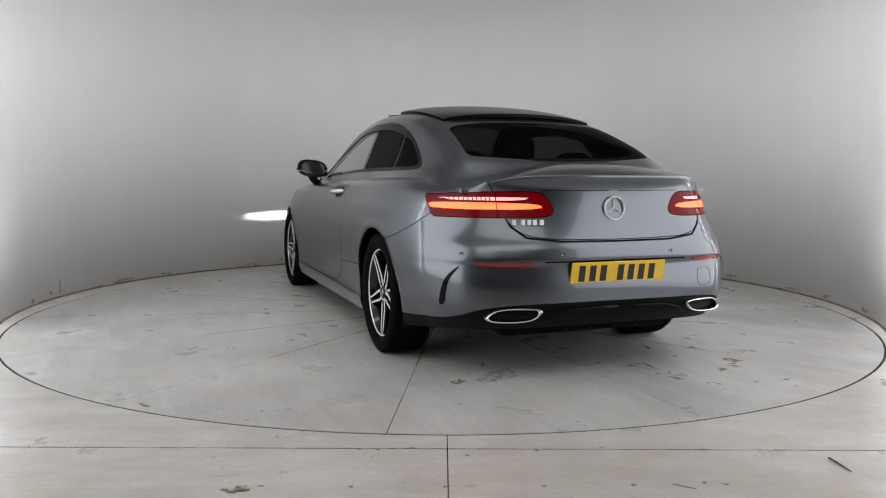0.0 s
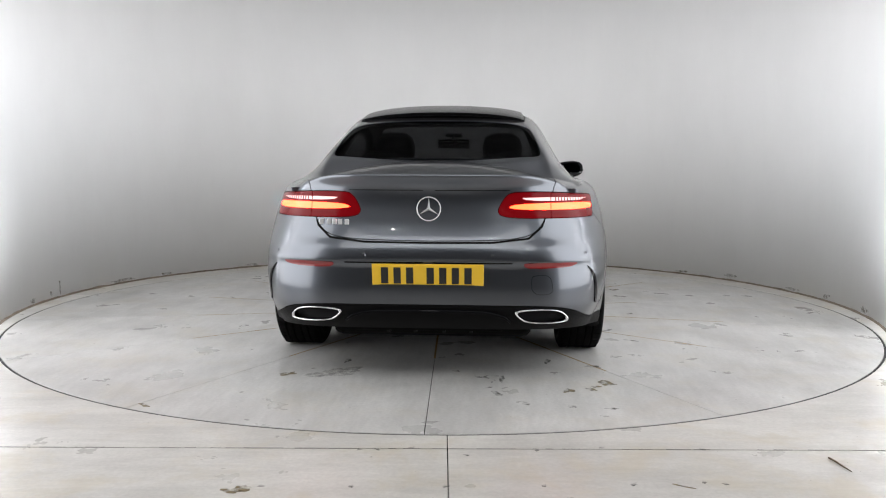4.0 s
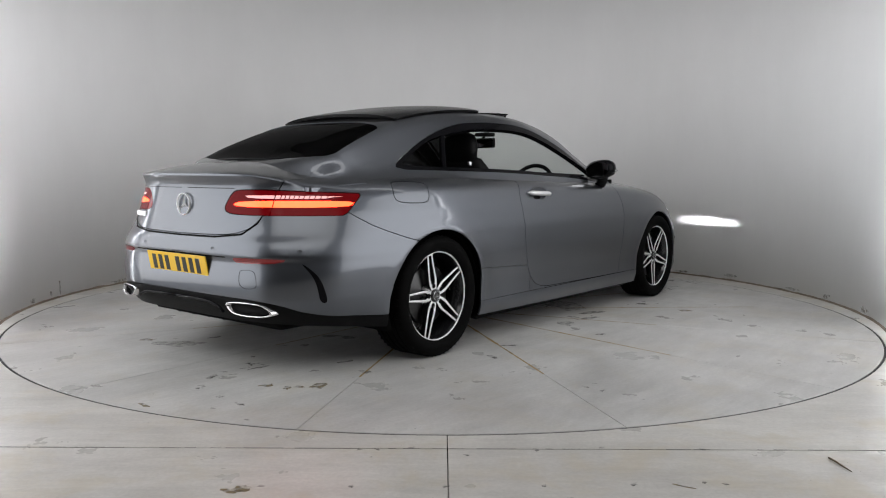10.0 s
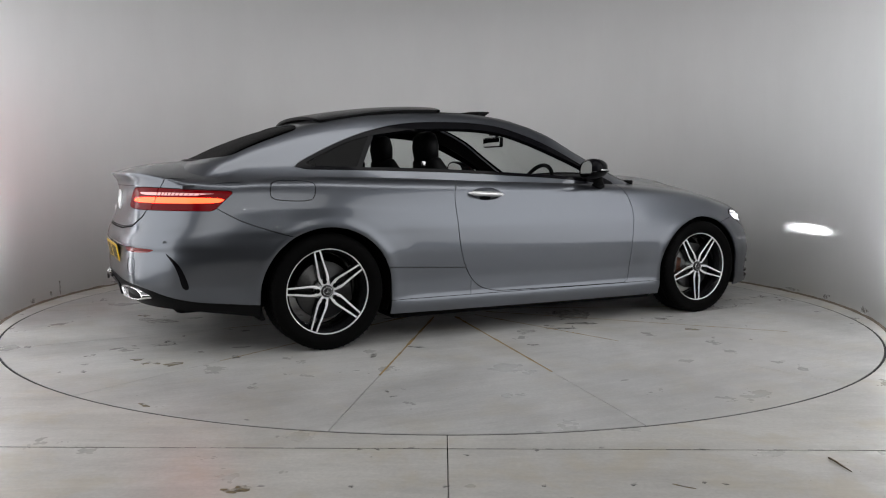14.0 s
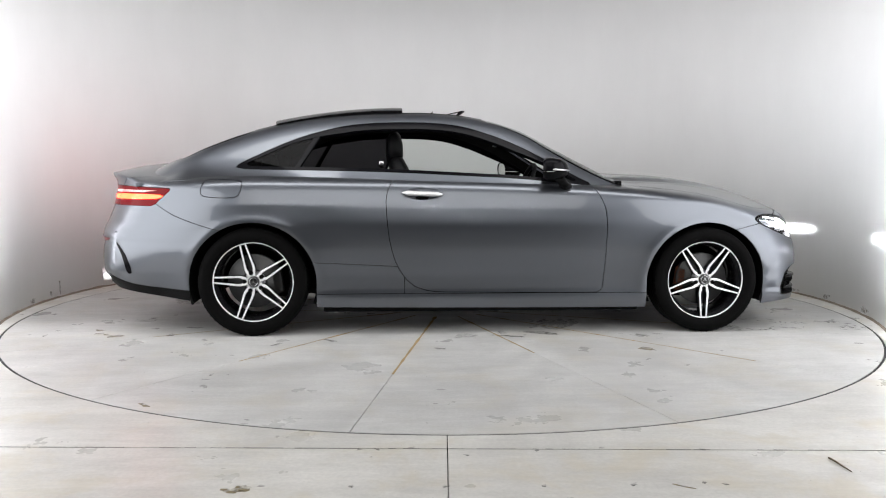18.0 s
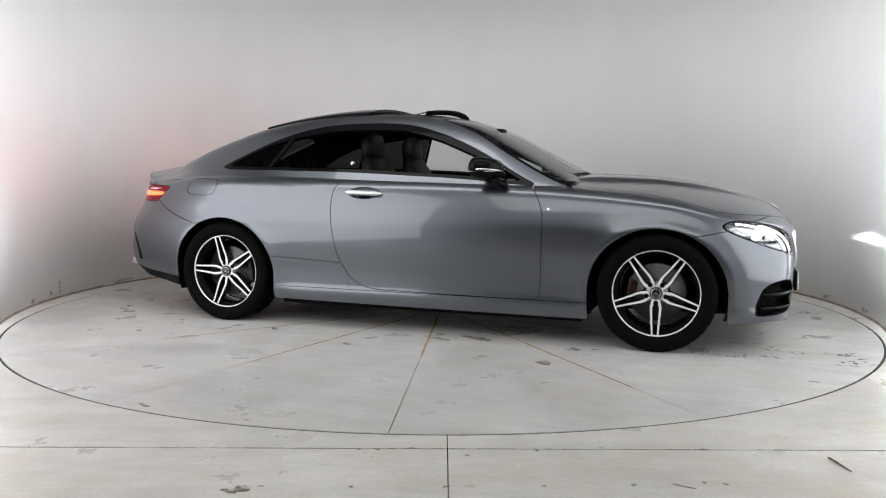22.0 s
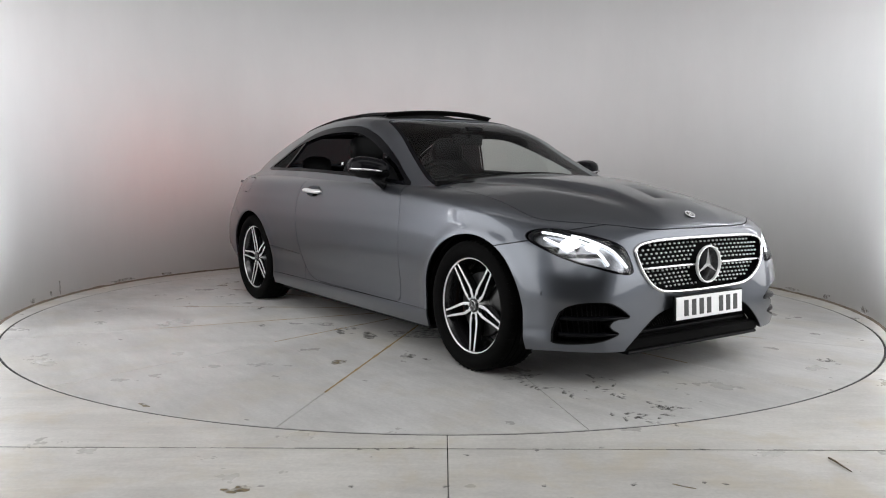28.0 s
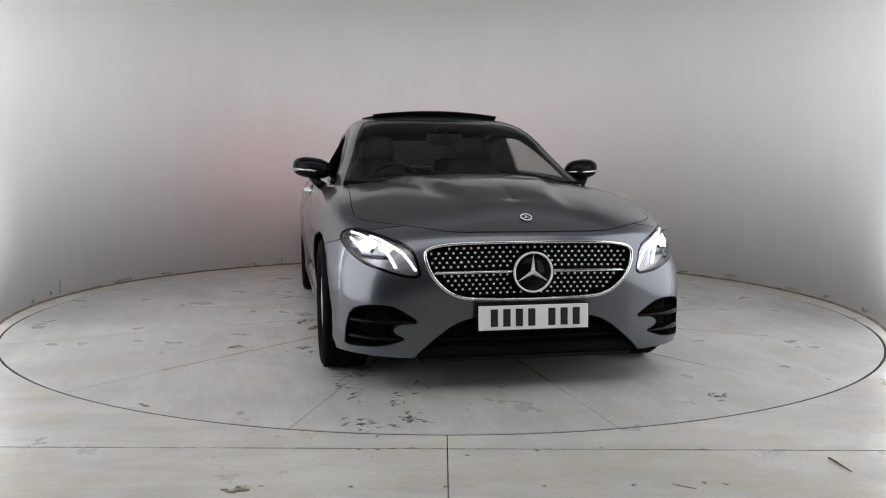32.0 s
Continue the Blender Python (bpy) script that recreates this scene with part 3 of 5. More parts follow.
def body_surface():
    """The closed skin of the lower body: rings from the sill up to the shoulder, then inwards over bonnet and boot to the spine."""
    cols = [(a, 0, 0) for a in quarter_angles(1.55, 3.6, 0.92, 84)]
    cols += [(0, 1, x) for x in np.linspace(XC_TAIL, XC_NOSE, 60)[1:-1]]
    cols += [(a, 2, 0) for a in quarter_angles(1.52, 3.6, 0.92, 84)[::-1]]
    up, over = 64, 30
    half = np.zeros((len(cols), up + over, 3))
    for c, (phi, zone, xm) in enumerate(cols):
        x_ref, y_ref = plan_points(phi, zone, xm, 0.7)
        z0, z1 = float(foot_at(x_ref)), float(shoulder_at(x_ref))
        for k in range(up):
            z = z0 + (z1 - z0) * k / (up - 1)
            x, y = plan_points(phi, zone, xm, z)
            half[c, k] = x, y, z
        xr, yr, zr = half[c, up - 1]
        xs = min(max(xr, -2.14), 1.86)
        if xr > 1.2:
            xs = 1.2 + (xr - 1.2) * (1.86 - 1.2) / (float(nose_at(0.748)) - 1.2)
        if xr < -1.6:
            xs = -1.6 + (xr + 1.6) * (2.16 - 1.6) / (-float(tail_at(1.012)) - 1.6)
        zs = float(spine_at(xs))
        for k in range(over):
            v = (k + 1) / over
            g = math.sin(v * math.pi / 2)**0.92
            half[c, up + k] = xr + (xs - xr) * v, yr * (1 - v), zr + (zs - zr) * g
    # round the shoulder, but leave the lip of the boot crisp
    for _ in range(14):
        soft = half.copy()
        soft[:, 1:-1] = half[:, :-2] * 0.25 + half[:, 1:-1] * 0.5 + half[:, 2:] * 0.25
        k = np.arange(up + over)
        wk = np.clip(1.2 - np.abs(k - (up - 1.5)) / 6, 0, 1)[None, :, None] * np.clip((half[:, up - 1, 0] + 2.25) / 0.25, 0, 1)[:, None, None]
        half = half + (soft - half) * wk
    half[0, :, 1] = half[-1, :, 1] = 0
    x, y, z = half[..., 0], half[..., 1], half[..., 2]
    # flared lips of the wheel arches, and the raised creases of the bonnet
    for ax in (-AXLE, AXLE):
        r = np.hypot((x - ax) / 1.05, np.maximum(z - ARCH_Z, 0))
        on = (y > 0.6) * np.clip((0.80 - z) / 0.12, 0, 1) * np.clip((z - 0.2) / 0.1, 0, 1)
        y += on * (0.011 * np.exp(-((r - 0.385) / 0.035)**2) + 0.005 * np.exp(-((r - 0.44) / 0.07)**2))
    tuck = 0.07 * np.clip((-1.78 - x) / 0.25, 0, 1) * np.clip((0.40 - z) / 0.20, 0, 1)**1.3
    y -= tuck * np.clip(y / 0.5, 0, 1)
    x += tuck * 0.6
    haunch = np.exp(-((x + 1.45) / 0.50)**2) * np.clip((z - 0.66) / 0.16, 0, 1) * np.clip((y - 0.45) / 0.35, 0, 1)
    y += 0.020 * haunch
    bonnet = np.clip((x - 0.8) / 0.2, 0, 1) * np.clip((2.15 - x) / 0.5, 0, 1) * (z > 0.72)
    ridge = 0.23 + 0.24 * np.clip((1.75 - x) / 0.9, 0, 1)
    z += bonnet * 0.016 * np.clip((ridge - y) / 0.045 + 0.5, 0, 1)
    z -= bonnet * 0.010 * np.exp(-((y - ridge - 0.07) / 0.06)**2)
    n, m = half.shape[:2]
    other = half[1:-1][::-1] * (1, -1, 1)
    V = np.concatenate([half, other]).reshape(-1, 3)
    total = 2 * n - 2
    F = []
    for c in range(total):
        d = (c + 1) % total
        for k in range(m - 1):
            F.append([c * m + k, c * m + k + 1, d * m + k + 1, d * m + k])
    return (V, F)


def arch_dist(x, y, z):
    r = np.minimum(np.hypot((x - AXLE) / 1.05, np.maximum(z - ARCH_Z, 0)), np.hypot((x + AXLE) / 1.05, np.maximum(z - ARCH_Z, 0)))
    return np.maximum(r - 0.372, 0.5 - np.abs(y))


def xz(poly, soft=2):
    return lambda x, y, z: np.maximum(poly_dist(x, z, poly, soft), 0.4 - np.abs(y))


def front(poly, soft=2, sides=0):
    def d(x, y, z):
        return np.maximum(poly_dist(np.abs(y), z, poly, soft), 1.3 - x)
    return d


def rear(poly, soft=2):
    return lambda x, y, z: np.maximum(poly_dist(np.abs(y), z, poly, soft), x + 1.5)


HEADLAMP = [(0.842, 0.715), (0.818, 0.748), (0.765, 0.760), (0.712, 0.747), (0.628, 0.722), (0.543, 0.684), (0.524, 0.62), (0.508, 0.556), (0.54, 0.550), (0.62, 0.561), (0.69, 0.586), (0.745, 0.601), (0.80, 0.638), (0.834, 0.682)]
GRILLE = [(-0.5, 0.712), (0.30, 0.708), (0.44, 0.695), (0.492, 0.672), (0.492, 0.63), (0.46, 0.55), (0.385, 0.478), (0.28, 0.447), (-0.5, 0.434)]
INTAKE = [(0.838, 0.25), (0.833, 0.32), (0.815, 0.398), (0.762, 0.428), (0.66, 0.430), (0.61, 0.415), (0.515, 0.352), (0.525, 0.343), (0.62, 0.342), (0.640, 0.305), (0.572, 0.276), (0.60, 0.264), (0.67, 0.240), (0.78, 0.230), (0.838, 0.226)]
LOWER = [(-0.5, 0.400), (0.20, 0.380), (0.30, 0.362), (0.36, 0.342), (0.43, 0.292), (0.50, 0.232), (0.56, 0.172), (0.58, 0.0), (-0.5, 0.0)]
TAILLAMP = [(0.318, 0.832), (0.335, 0.875), (0.365, 0.918), (0.40, 0.932), (0.62, 0.930), (0.90, 0.905), (0.90, 0.805), (0.676, 0.807), (0.36, 0.808)]
BOOT = [(-0.5, 0.700), (0.30, 0.704), (0.47, 0.722), (0.535, 0.775), (0.565, 0.86), (0.590, 0.95), (0.610, 1.00), (0.645, 1.06), (0.645, 1.4), (-0.5, 1.4)]
DIFFUSER = [(-0.5, 0.404), (0.30, 0.404), (0.535, 0.402), (0.68, 0.380), (0.745, 0.338), (0.80, 0.305), (0.86, 0.288), (0.97, 0.275), (0.97, 0.1), (-0.5, 0.1)]
DOOR = [(-0.50, 1.20), (-0.53, 1.03), (-0.575, 0.97), (-0.617, 0.88), (-0.612, 0.74), (-0.592, 0.578), (-0.55, 0.436), (-0.46, 0.312), (-0.34, 0.274), (-0.20, 0.270), (0.69, 0.262), (0.755, 0.268), (0.766, 0.34), (0.775, 0.553), (0.780, 0.764), (0.745, 0.87), (0.69, 0.95), (0.62, 1.02), (0.60, 1.20)]
BONNET = [(0.70, -0.5), (2.158, -0.5), (2.158, 0.18), (2.145, 0.36), (2.105, 0.46), (2.02, 0.575), (1.93, 0.665), (1.82, 0.745), (1.72, 0.770), (1.55, 0.765), (1.25, 0.748), (1.0, 0.733), (0.86, 0.715), (0.76, 0.675), (0.71, 0.60), (0.70, 0.5)]
FRONT_BUMPER = [(1.62, -1), (1.62, 0.662), (1.66, 0.670), (1.80, 0.697), (1.88, 0.73), (2.6, 0.95), (2.6, -1)]
REAR_BUMPER = [(-1.60, -1), (-1.60, 0.655), (-1.68, 0.668), (-1.90, 0.740), (-1.99, 0.79), (-2.06, 0.835), (-3, 0.835), (-3, -1)]
SILL = [(-1.3, 0.0), (-1.3, 0.262), (1.3, 0.262), (1.3, 0.0)]
ROCKER = [(-1.3, 0.1), (-1.3, 0.470), (-1.0, 0.458), (-0.5, 0.432), (-0.5, 0.1)]
FUEL = [(-1.735, 0.862), (-1.757, 0.888), (-1.745, 0.950), (-1.715, 0.974), (-1.515, 0.968), (-1.497, 0.950), (-1.508, 0.885), (-1.538, 0.855)]

SKIN = body_surface()
# the cabin is open where the glasshouse stands
SKIN = keep(SKIN, -poly_dist(SKIN[0][:, 0], np.abs(SKIN[0][:, 1]), [(-1.95, -0.1), (-1.95, 0.42), (-1.75, 0.60), (-1.5, 0.66), (-0.9, 0.72), (0.2, 0.76), (0.62, 0.74), (0.80, 0.60), (0.86, 0.3), (0.87, -0.1)]) * 1.0 - 10 * (SKIN[0][:, 2] < 0.9))
LINING = inset(SKIN, 0.016)
SKIN = keep(SKIN, -arch_dist(*SKIN[0].T))
LINING = keep(LINING, -arch_dist(*LINING[0].T) + 0.004)
for hole in (front(GRILLE), front(INTAKE, 1), front(LOWER), front(HEADLAMP)):
    LINING = keep(LINING, -hole(*LINING[0].T))
INNER = part("inner_shell", LINING, LINER, CAR, "black inner body behind the joints")


def without_crumbs(mesh, least=40):
    """The mesh without loose crumbs left over by the cuts."""
    V, F = mesh
    root = list(range(len(V)))

    def find(i):
        while root[i] != i:
            root[i] = root[root[i]]
            i = root[i]
        return i

    for f in F:
        a = find(f[0])
        for i in f[1:]:
            root[find(i)] = a
    size = {}
    for f in F:
        r = find(f[0])
        size[r] = size.get(r, 0) + 1
    F = [f for f in F if size[find(f[0])] >= least]
    used = sorted({i for f in F for i in f})
    new_index = {o: n for n, o in enumerate(used)}
    return (V[used], [[new_index[i] for i in f] for f in F])


def panels(name, dist, mat=PAINT, gap=0.0022, split=False, label="", make=True):
    """Cut a panel from the skin and hang it on the car; split: one for each side."""
    global SKIN
    piece, SKIN = cut_out(SKIN, dist, gap)
    obs = []
    piece = without_crumbs(piece)
    if make:
        for half in ([side_of(piece, 1), side_of(piece, -1)] if split else [piece]):
            if half[1]:
                obs.append(part(name, flanged(half), mat, CAR, label))
    return piece, obs


HEADLAMP_SKIN, _ = panels("headlamp", lambda x, y, z: np.maximum(front(HEADLAMP)(x, y, z), 1.765 - x), make=False)
GRILLE_SKIN, _ = panels("grille", front(GRILLE), make=False, gap=0.0)
INTAKE_SKIN, _ = panels("intake", front(INTAKE, 1), make=False, gap=0.0)
LOWER_SKIN, _ = panels("lower", front(LOWER), make=False, gap=0.0)
TAILLAMP_SKIN, _ = panels("taillamp", lambda x, y, z: np.maximum(rear(TAILLAMP, 2)(x, y, z), x + 1.945 + 1.1 * np.maximum(0.905 - z, 0)), make=False)
RECESS = [(-0.388 + 0.111 * math.cos(a), 0.886 + 0.038 * math.sin(a)) for a in np.linspace(0, 2 * math.pi, 25)[:-1]]
panels("recess", xz(RECESS, 0), make=False, gap=0.0)
_, BOOT_OBS = panels("boot_lid", rear(BOOT))
panels("bonnet", lambda x, y, z: np.maximum(poly_dist(x, np.abs(y), BONNET, 2), 0.66 - z))
_, DOORS = panels("door", xz(DOOR, 1), split=True)
panels("diffuser", rear(DIFFUSER), BLACK_TRIM, label="matt black rear apron")
panels("front_bumper", lambda x, y, z: poly_dist(x, z, FRONT_BUMPER, 0))
panels("rear_bumper", lambda x, y, z: poly_dist(x, z, REAR_BUMPER, 1))
panels("sill", xz(SILL, 0), split=True, gap=0.0018)
panels("rocker_panel", xz(ROCKER, 0), split=True, gap=0.0018)
panels("fuel_flap", lambda x, y, z: np.maximum(poly_dist(x, z, FUEL, 2), y + 0.4))
panels("front_wing", lambda x, y, z: 0.2 - x, split=True)
SKIN = without_crumbs(SKIN)
for half in (side_of(SKIN, 1), side_of(SKIN, -1)):
    part("rear_wing", flanged(half), PAINT, CAR)

# ---- glasshouse: sections across the car from the waist over the roof ----
roof_at = curve_of([(-2.12, 1.06), (-1.95, 1.118), (-1.78, 1.199), (-1.5, 1.303), (-1.25, 1.366), (-1.0, 1.407), (-0.7, 1.430), (-0.4, 1.435), (-0.15, 1.421), (0.08, 1.382), (0.28, 1.318), (0.486, 1.210), (0.692, 1.100), (0.83, 1.028), (0.98, 0.955)])
rail_drop = curve_of([(-2.12, 0.02), (-1.7, 0.035), (-1.2, 0.050), (-0.6, 0.058), (-0.1, 0.058), (0.3, 0.052), (0.7, 0.045), (0.98, 0.03)])
rail_y = curve_of([(-2.12, 0.575), (-1.8, 0.555), (-1.5, 0.535), (-1.0, 0.550), (-0.5, 0.577), (0.0, 0.588), (0.3, 0.610), (0.6, 0.655), (0.85, 0.71), (0.98, 0.73)])
waist_y = curve_of([(-2.12, 0.615), (-1.9, 0.672), (-1.6, 0.722), (-1.2, 0.766), (-0.6, 0.818), (0.0, 0.828), (0.5, 0.830), (0.8, 0.81), (0.98, 0.78)])
waist_z = curve_of([(-2.12, 0.99), (-1.6, 0.985), (-1.0, 0.97), (-0.3, 0.962), (0.3, 0.945), (0.7, 0.915), (0.98, 0.88)])


def glasshouse_surface():
    nx, half = 170, 40
    xs = np.linspace(-2.20, 0.97, nx)
    V = []
    for x in xs:
        zb, yb, zc, yr = float(waist_z(x)), float(waist_y(x)), float(roof_at(x)), float(rail_y(x))
        zr = max(zc - float(rail_drop(x)), zb + 0.01)
        flare = min(max((-0.85 - x) / 0.45, 0), 1)
        P = np.array([(yb + 0.03 + 0.075 * flare, zb - 0.06 + 0.030 * flare), (yb + 0.030 * flare, zb + 0.006 * flare), (yb * 0.62 + yr * 0.38 + 0.006, zb * 0.60 + zr * 0.40), (yr + 0.035, zr - 0.022), (yr - 0.045, zr + (zc - zr) * 0.62),
                      (yr * 0.55, zc - 0.003), (0.10, zc), (0, zc)])
        # a cubic spline through the shape of these eight corners
        K = np.concatenate([[P[0]], P, [P[-1] * (-1, 1) + np.array((-0.1, 0)) * 0]])
        K[-1] = (-0.10, zc)
        row = []
        for t in np.linspace(0, len(P) - 1, half + 1):
            i = min(int(t), len(P) - 2)
            u = t - i
            b = ((1 - u)**3 / 6, (3 * u**3 - 6 * u * u + 4) / 6, (-3 * u**3 + 3 * u * u + 3 * u + 1) / 6, u**3 / 6)
            row.append(sum(b[j] * K[i + j] for j in range(4)))
        row[-1][0] = 0
        V += [(x, y, z) for y, z in row]
        V += [(x, -y, z) for y, z in row[-2::-1]]
    m = 2 * half + 1
    F = [[i * m + k, (i + 1) * m + k, (i + 1) * m + k + 1, i * m + k + 1] for i in range(nx - 1) for k in range(m - 1)]
    F = [f[::-1] for f in F]
    return (np.array(V), F)


def flank_y(x, z):
    w = width_at(z)
    if x > XC_NOSE:
        p = nose_power(z)
        return w * (1 - ((x - XC_NOSE) / (nose_at(z) - XC_NOSE))**p)**(1 / p)
    if x < XC_TAIL:
        p = tail_power(z)
        return w * (1 - ((XC_TAIL - x) / (XC_TAIL - tail_at(z)))**p)**(1 / p)
    return w


def deck_z(x, y):
    """Height of the boot lid's top at x, y."""
    zr = shoulder_at(x)
    yr = np.array([flank_y(max(a, -2.3), b) for a, b in zip(x, zr)])
    v = np.clip(1 - np.abs(y) / yr, 0, 1)
    return zr + (spine_at(np.maximum(x, -2.14)) - zr) * np.sin(v * math.pi / 2)**0.92


def fillet(x, y, z):
    edge = -2.055 + 0.15 * np.minimum(np.abs(y) / 0.60, 1.1)**3
    s = np.clip((edge - x) / 0.22, 0, 1)
    s = s * s * (3 - 2 * s)
    low = np.minimum(z, deck_z(x, y) - 0.012)
    return z * (1 - s) + low * s


DLO = [(-1.60, 1.036), (-1.50, 1.094), (-1.40, 1.142), (-1.227, 1.220), (-1.05, 1.280), (-0.869, 1.322), (-0.686, 1.340), (-0.503, 1.344), (-0.319, 1.343), (-0.135, 1.325), (0.048, 1.274), (0.229, 1.204), (0.406, 1.114), (0.58, 1.014), (0.735, 0.938), (0.58, 0.950), (0.222, 0.984), (-0.135, 1.000), (-0.492, 1.017), (-0.848, 1.026), (-1.205, 1.031)]
WINDSCREEN = [(0.06, -0.1), (0.055, 0.25), (0.03, 0.46), (0.015, 0.535), (0.10, 0.560), (0.40, 0.632), (0.70, 0.712), (0.82, 0.742), (1.2, 0.78), (1.2, -0.1)]
BACKLIGHT = [(-1.44, -0.1), (-1.445, 0.25), (-1.47, 0.44), (-1.49, 0.505), (-1.56, 0.52), (-1.8, 0.548), (-1.90, 0.552), (-1.955, 0.50), (-2.025, 0.30), (-2.04, -0.1)]
ROOF_GLASS = [(0.045, -0.1), (0.04, 0.25), (0.012, 0.44), (-0.02, 0.505), (-0.5, 0.515), (-1.0, 0.505), (-1.44, 0.485), (-1.43, 0.25), (-1.425, -0.1)]
OPENING = [(-0.09, -0.1), (-0.10, 0.40), (-0.13, 0.43), (-0.52, 0.43), (-0.55, 0.40), (-0.55, -0.1)]


def plan(poly, soft=1, above=0.95):
    return lambda x, y, z: np.maximum(poly_dist(x, np.abs(y), poly, soft), above - z)


GH = glasshouse_surface()
# behind the rear window the skin falls in a fillet to the boot lid
GH[0][:, 2] = fillet(*GH[0].T)
DLO_SKIN, GH = cut_out(GH, lambda x, y, z: np.maximum(poly_dist(x, z, DLO, 1), 0.45 - np.abs(y)), 0.001)
SCREEN_SKIN, GH = cut_out(GH, plan(WINDSCREEN), 0.001)
BACK_SKIN, GH = cut_out(GH, plan(BACKLIGHT), 0.001)
ROOF_SKIN, GH = cut_out(GH, plan(ROOF_GLASS), 0.001)
part("roof_frame", flanged(GH, 0.02), PAINT, CAR, "grey painted pillars and roof rails")
_, ROOF_SKIN = cut_out(ROOF_SKIN, plan(OPENING), 0.0)
part("roof_panel", flanged(inset(ROOF_SKIN, 0.002), 0.02), BLACK_TRIM, CAR, "black glass roof with its sunroof open")
frit = plan(WINDSCREEN)(*SCREEN_SKIN[0].T)
part("windscreen", inset(keep(SCREEN_SKIN, frit + 0.022), 0.004), CLEAR, CAR, "clear windscreen").visible_shadow = False
part("windscreen_surround", inset(keep(SCREEN_SKIN, -0.022 - frit), 0.004), BLACK_GLOSS, CAR, "black edge of the windscreen")
part("rear_window", inset(BACK_SKIN, 0.004), TINTED, CAR, "dark privacy glass").visible_shadow = False


def nose_x(y, z):
    """How far forward the nose lies at |y| and z."""
    p, w = nose_power(z), width_at(z)
    return XC_NOSE + (nose_at(z) - XC_NOSE) * np.maximum(1 - (np.abs(y) / w)**p, 0)**(1 / p)


def tail_x(y, z):
    p, w = tail_power(z), width_at(z)
    return XC_TAIL - (XC_TAIL - tail_at(z)) * np.maximum(1 - (np.abs(y) / w)**p, 0)**(1 / p)


def smooth_loop(poly, soft=2):
    P = np.array(poly, float)
    for _ in range(soft):
        Q = np.roll(P, -1, 0)
        P = np.stack([P * 0.75 + Q * 0.25, P * 0.25 + Q * 0.75], 1).reshape(-1, 2)
    return P


# ---- more materials of the car ----
RED_LENS = material("red_lamp_plastic", (0.09, 0.002, 0.004), 0.15, 0.0, 0.0, grain=0.1, scale=60, emit=(1.0, 0.005, 0.012), emit_strength=0.07, spec=0.1)
RED_GLOW = material("red_glow", (0.4, 0.02, 0.01), 0.3, emit=(1.0, 0.016, 0.004), emit_strength=26.0)
PINK_GLOW = material("pale_red_glow", (0.5, 0.2, 0.2), 0.3, emit=(1.0, 0.55, 0.54), emit_strength=0.95)
BADGE = material("bright_badge", (0.86, 0.86, 0.87), 0.32, 0.6, vary_rough=0.05)
WHITE_GLOW = material("white_lamp_glow", (0.9, 0.9, 0.9), 0.3, emit=(0.93, 0.97, 1.0), emit_strength=3.0)
LENS_GLOW = material("lens_glow", (0.9, 0.9, 0.9), 0.3, emit=(0.95, 0.97, 1.0), emit_strength=4.0)
BEAM_GLOW = material("beam_glow", (0.9, 0.9, 0.9), 0.3, emit=(0.95, 0.97, 1.0), emit_strength=150000.0)
LAMP_SILVER = material("lamp_reflector", (0.30, 0.31, 0.33), 0.25, 0.8, grain=0.1, scale=30)
PLATE_YELLOW = material("yellow_plate", (0.80, 0.50, 0.02), 0.35, 0.0, 0.3, grain=0.04, scale=25)
PLATE_WHITE = material("white_plate", (0.76, 0.76, 0.76), 0.35, 0.0, 0.3, grain=0.04, scale=25)
INK = material("plate_ink", (0.012, 0.012, 0.012), 0.4, grain=0.1)
RED_REFLECT = material("red_reflector", (0.22, 0.01, 0.012), 0.15, 0.0, 0.8, grain=0.15, scale=200)
MIRROR = material("mirror_glass", (0.8, 0.8, 0.8), 0.02, 1.0, vary_rough=0.01)


def disc_ring(r0, r1, h, n=40, axis="y"):
    return lathe([(r0, 0), (r0, h), (r0 + 0.002, h + 0.002), (r1 - 0.002, h + 0.002), (r1, h), (r1, 0)], n, axis)


def bar(path, widths, z0, z1, bev=0.002):
    """A flat bar along a line of points in x, y, of given half widths, from z0 up to z1."""
    P = [Vector((x, y)) for x, y in path]
    left, right = [], []
    for i, p in enumerate(P):
        d = (P[min(i + 1, len(P) - 1)] - P[max(i - 1, 0)]).normalized()
        q = Vector((-d.y, d.x)) * widths[i]
        left.append(p + q)
        right.append(p - q)
    bm = prism([(v.x, v.y) for v in right + left[::-1]], z1 - z0, bev)
    bmesh.ops.translate(bm, vec=(0, 0, z0), verts=bm.verts)
    return bm


OUTWARD = Matrix(((1, 0, 0, 0), (0, 0, 1, 0), (0, 1, 0, 0), (0, 0, 0, 1)))  # lays x, y on x, z and height on y


def turned(bm, m):
    bmesh.ops.transform(bm, matrix=m, verts=bm.verts)
    if m.determinant() < 0:
        bmesh.ops.reverse_faces(bm, faces=bm.faces)
    return bm


def mesh_from(bm, name, mat, smooth=True):
    me = bpy.data.meshes.new(name)
    bm.to_mesh(me)
    bm.free()
    me.polygons.foreach_set("use_smooth", [smooth] * len(me.polygons))
    me.materials.append(mat)
    return me


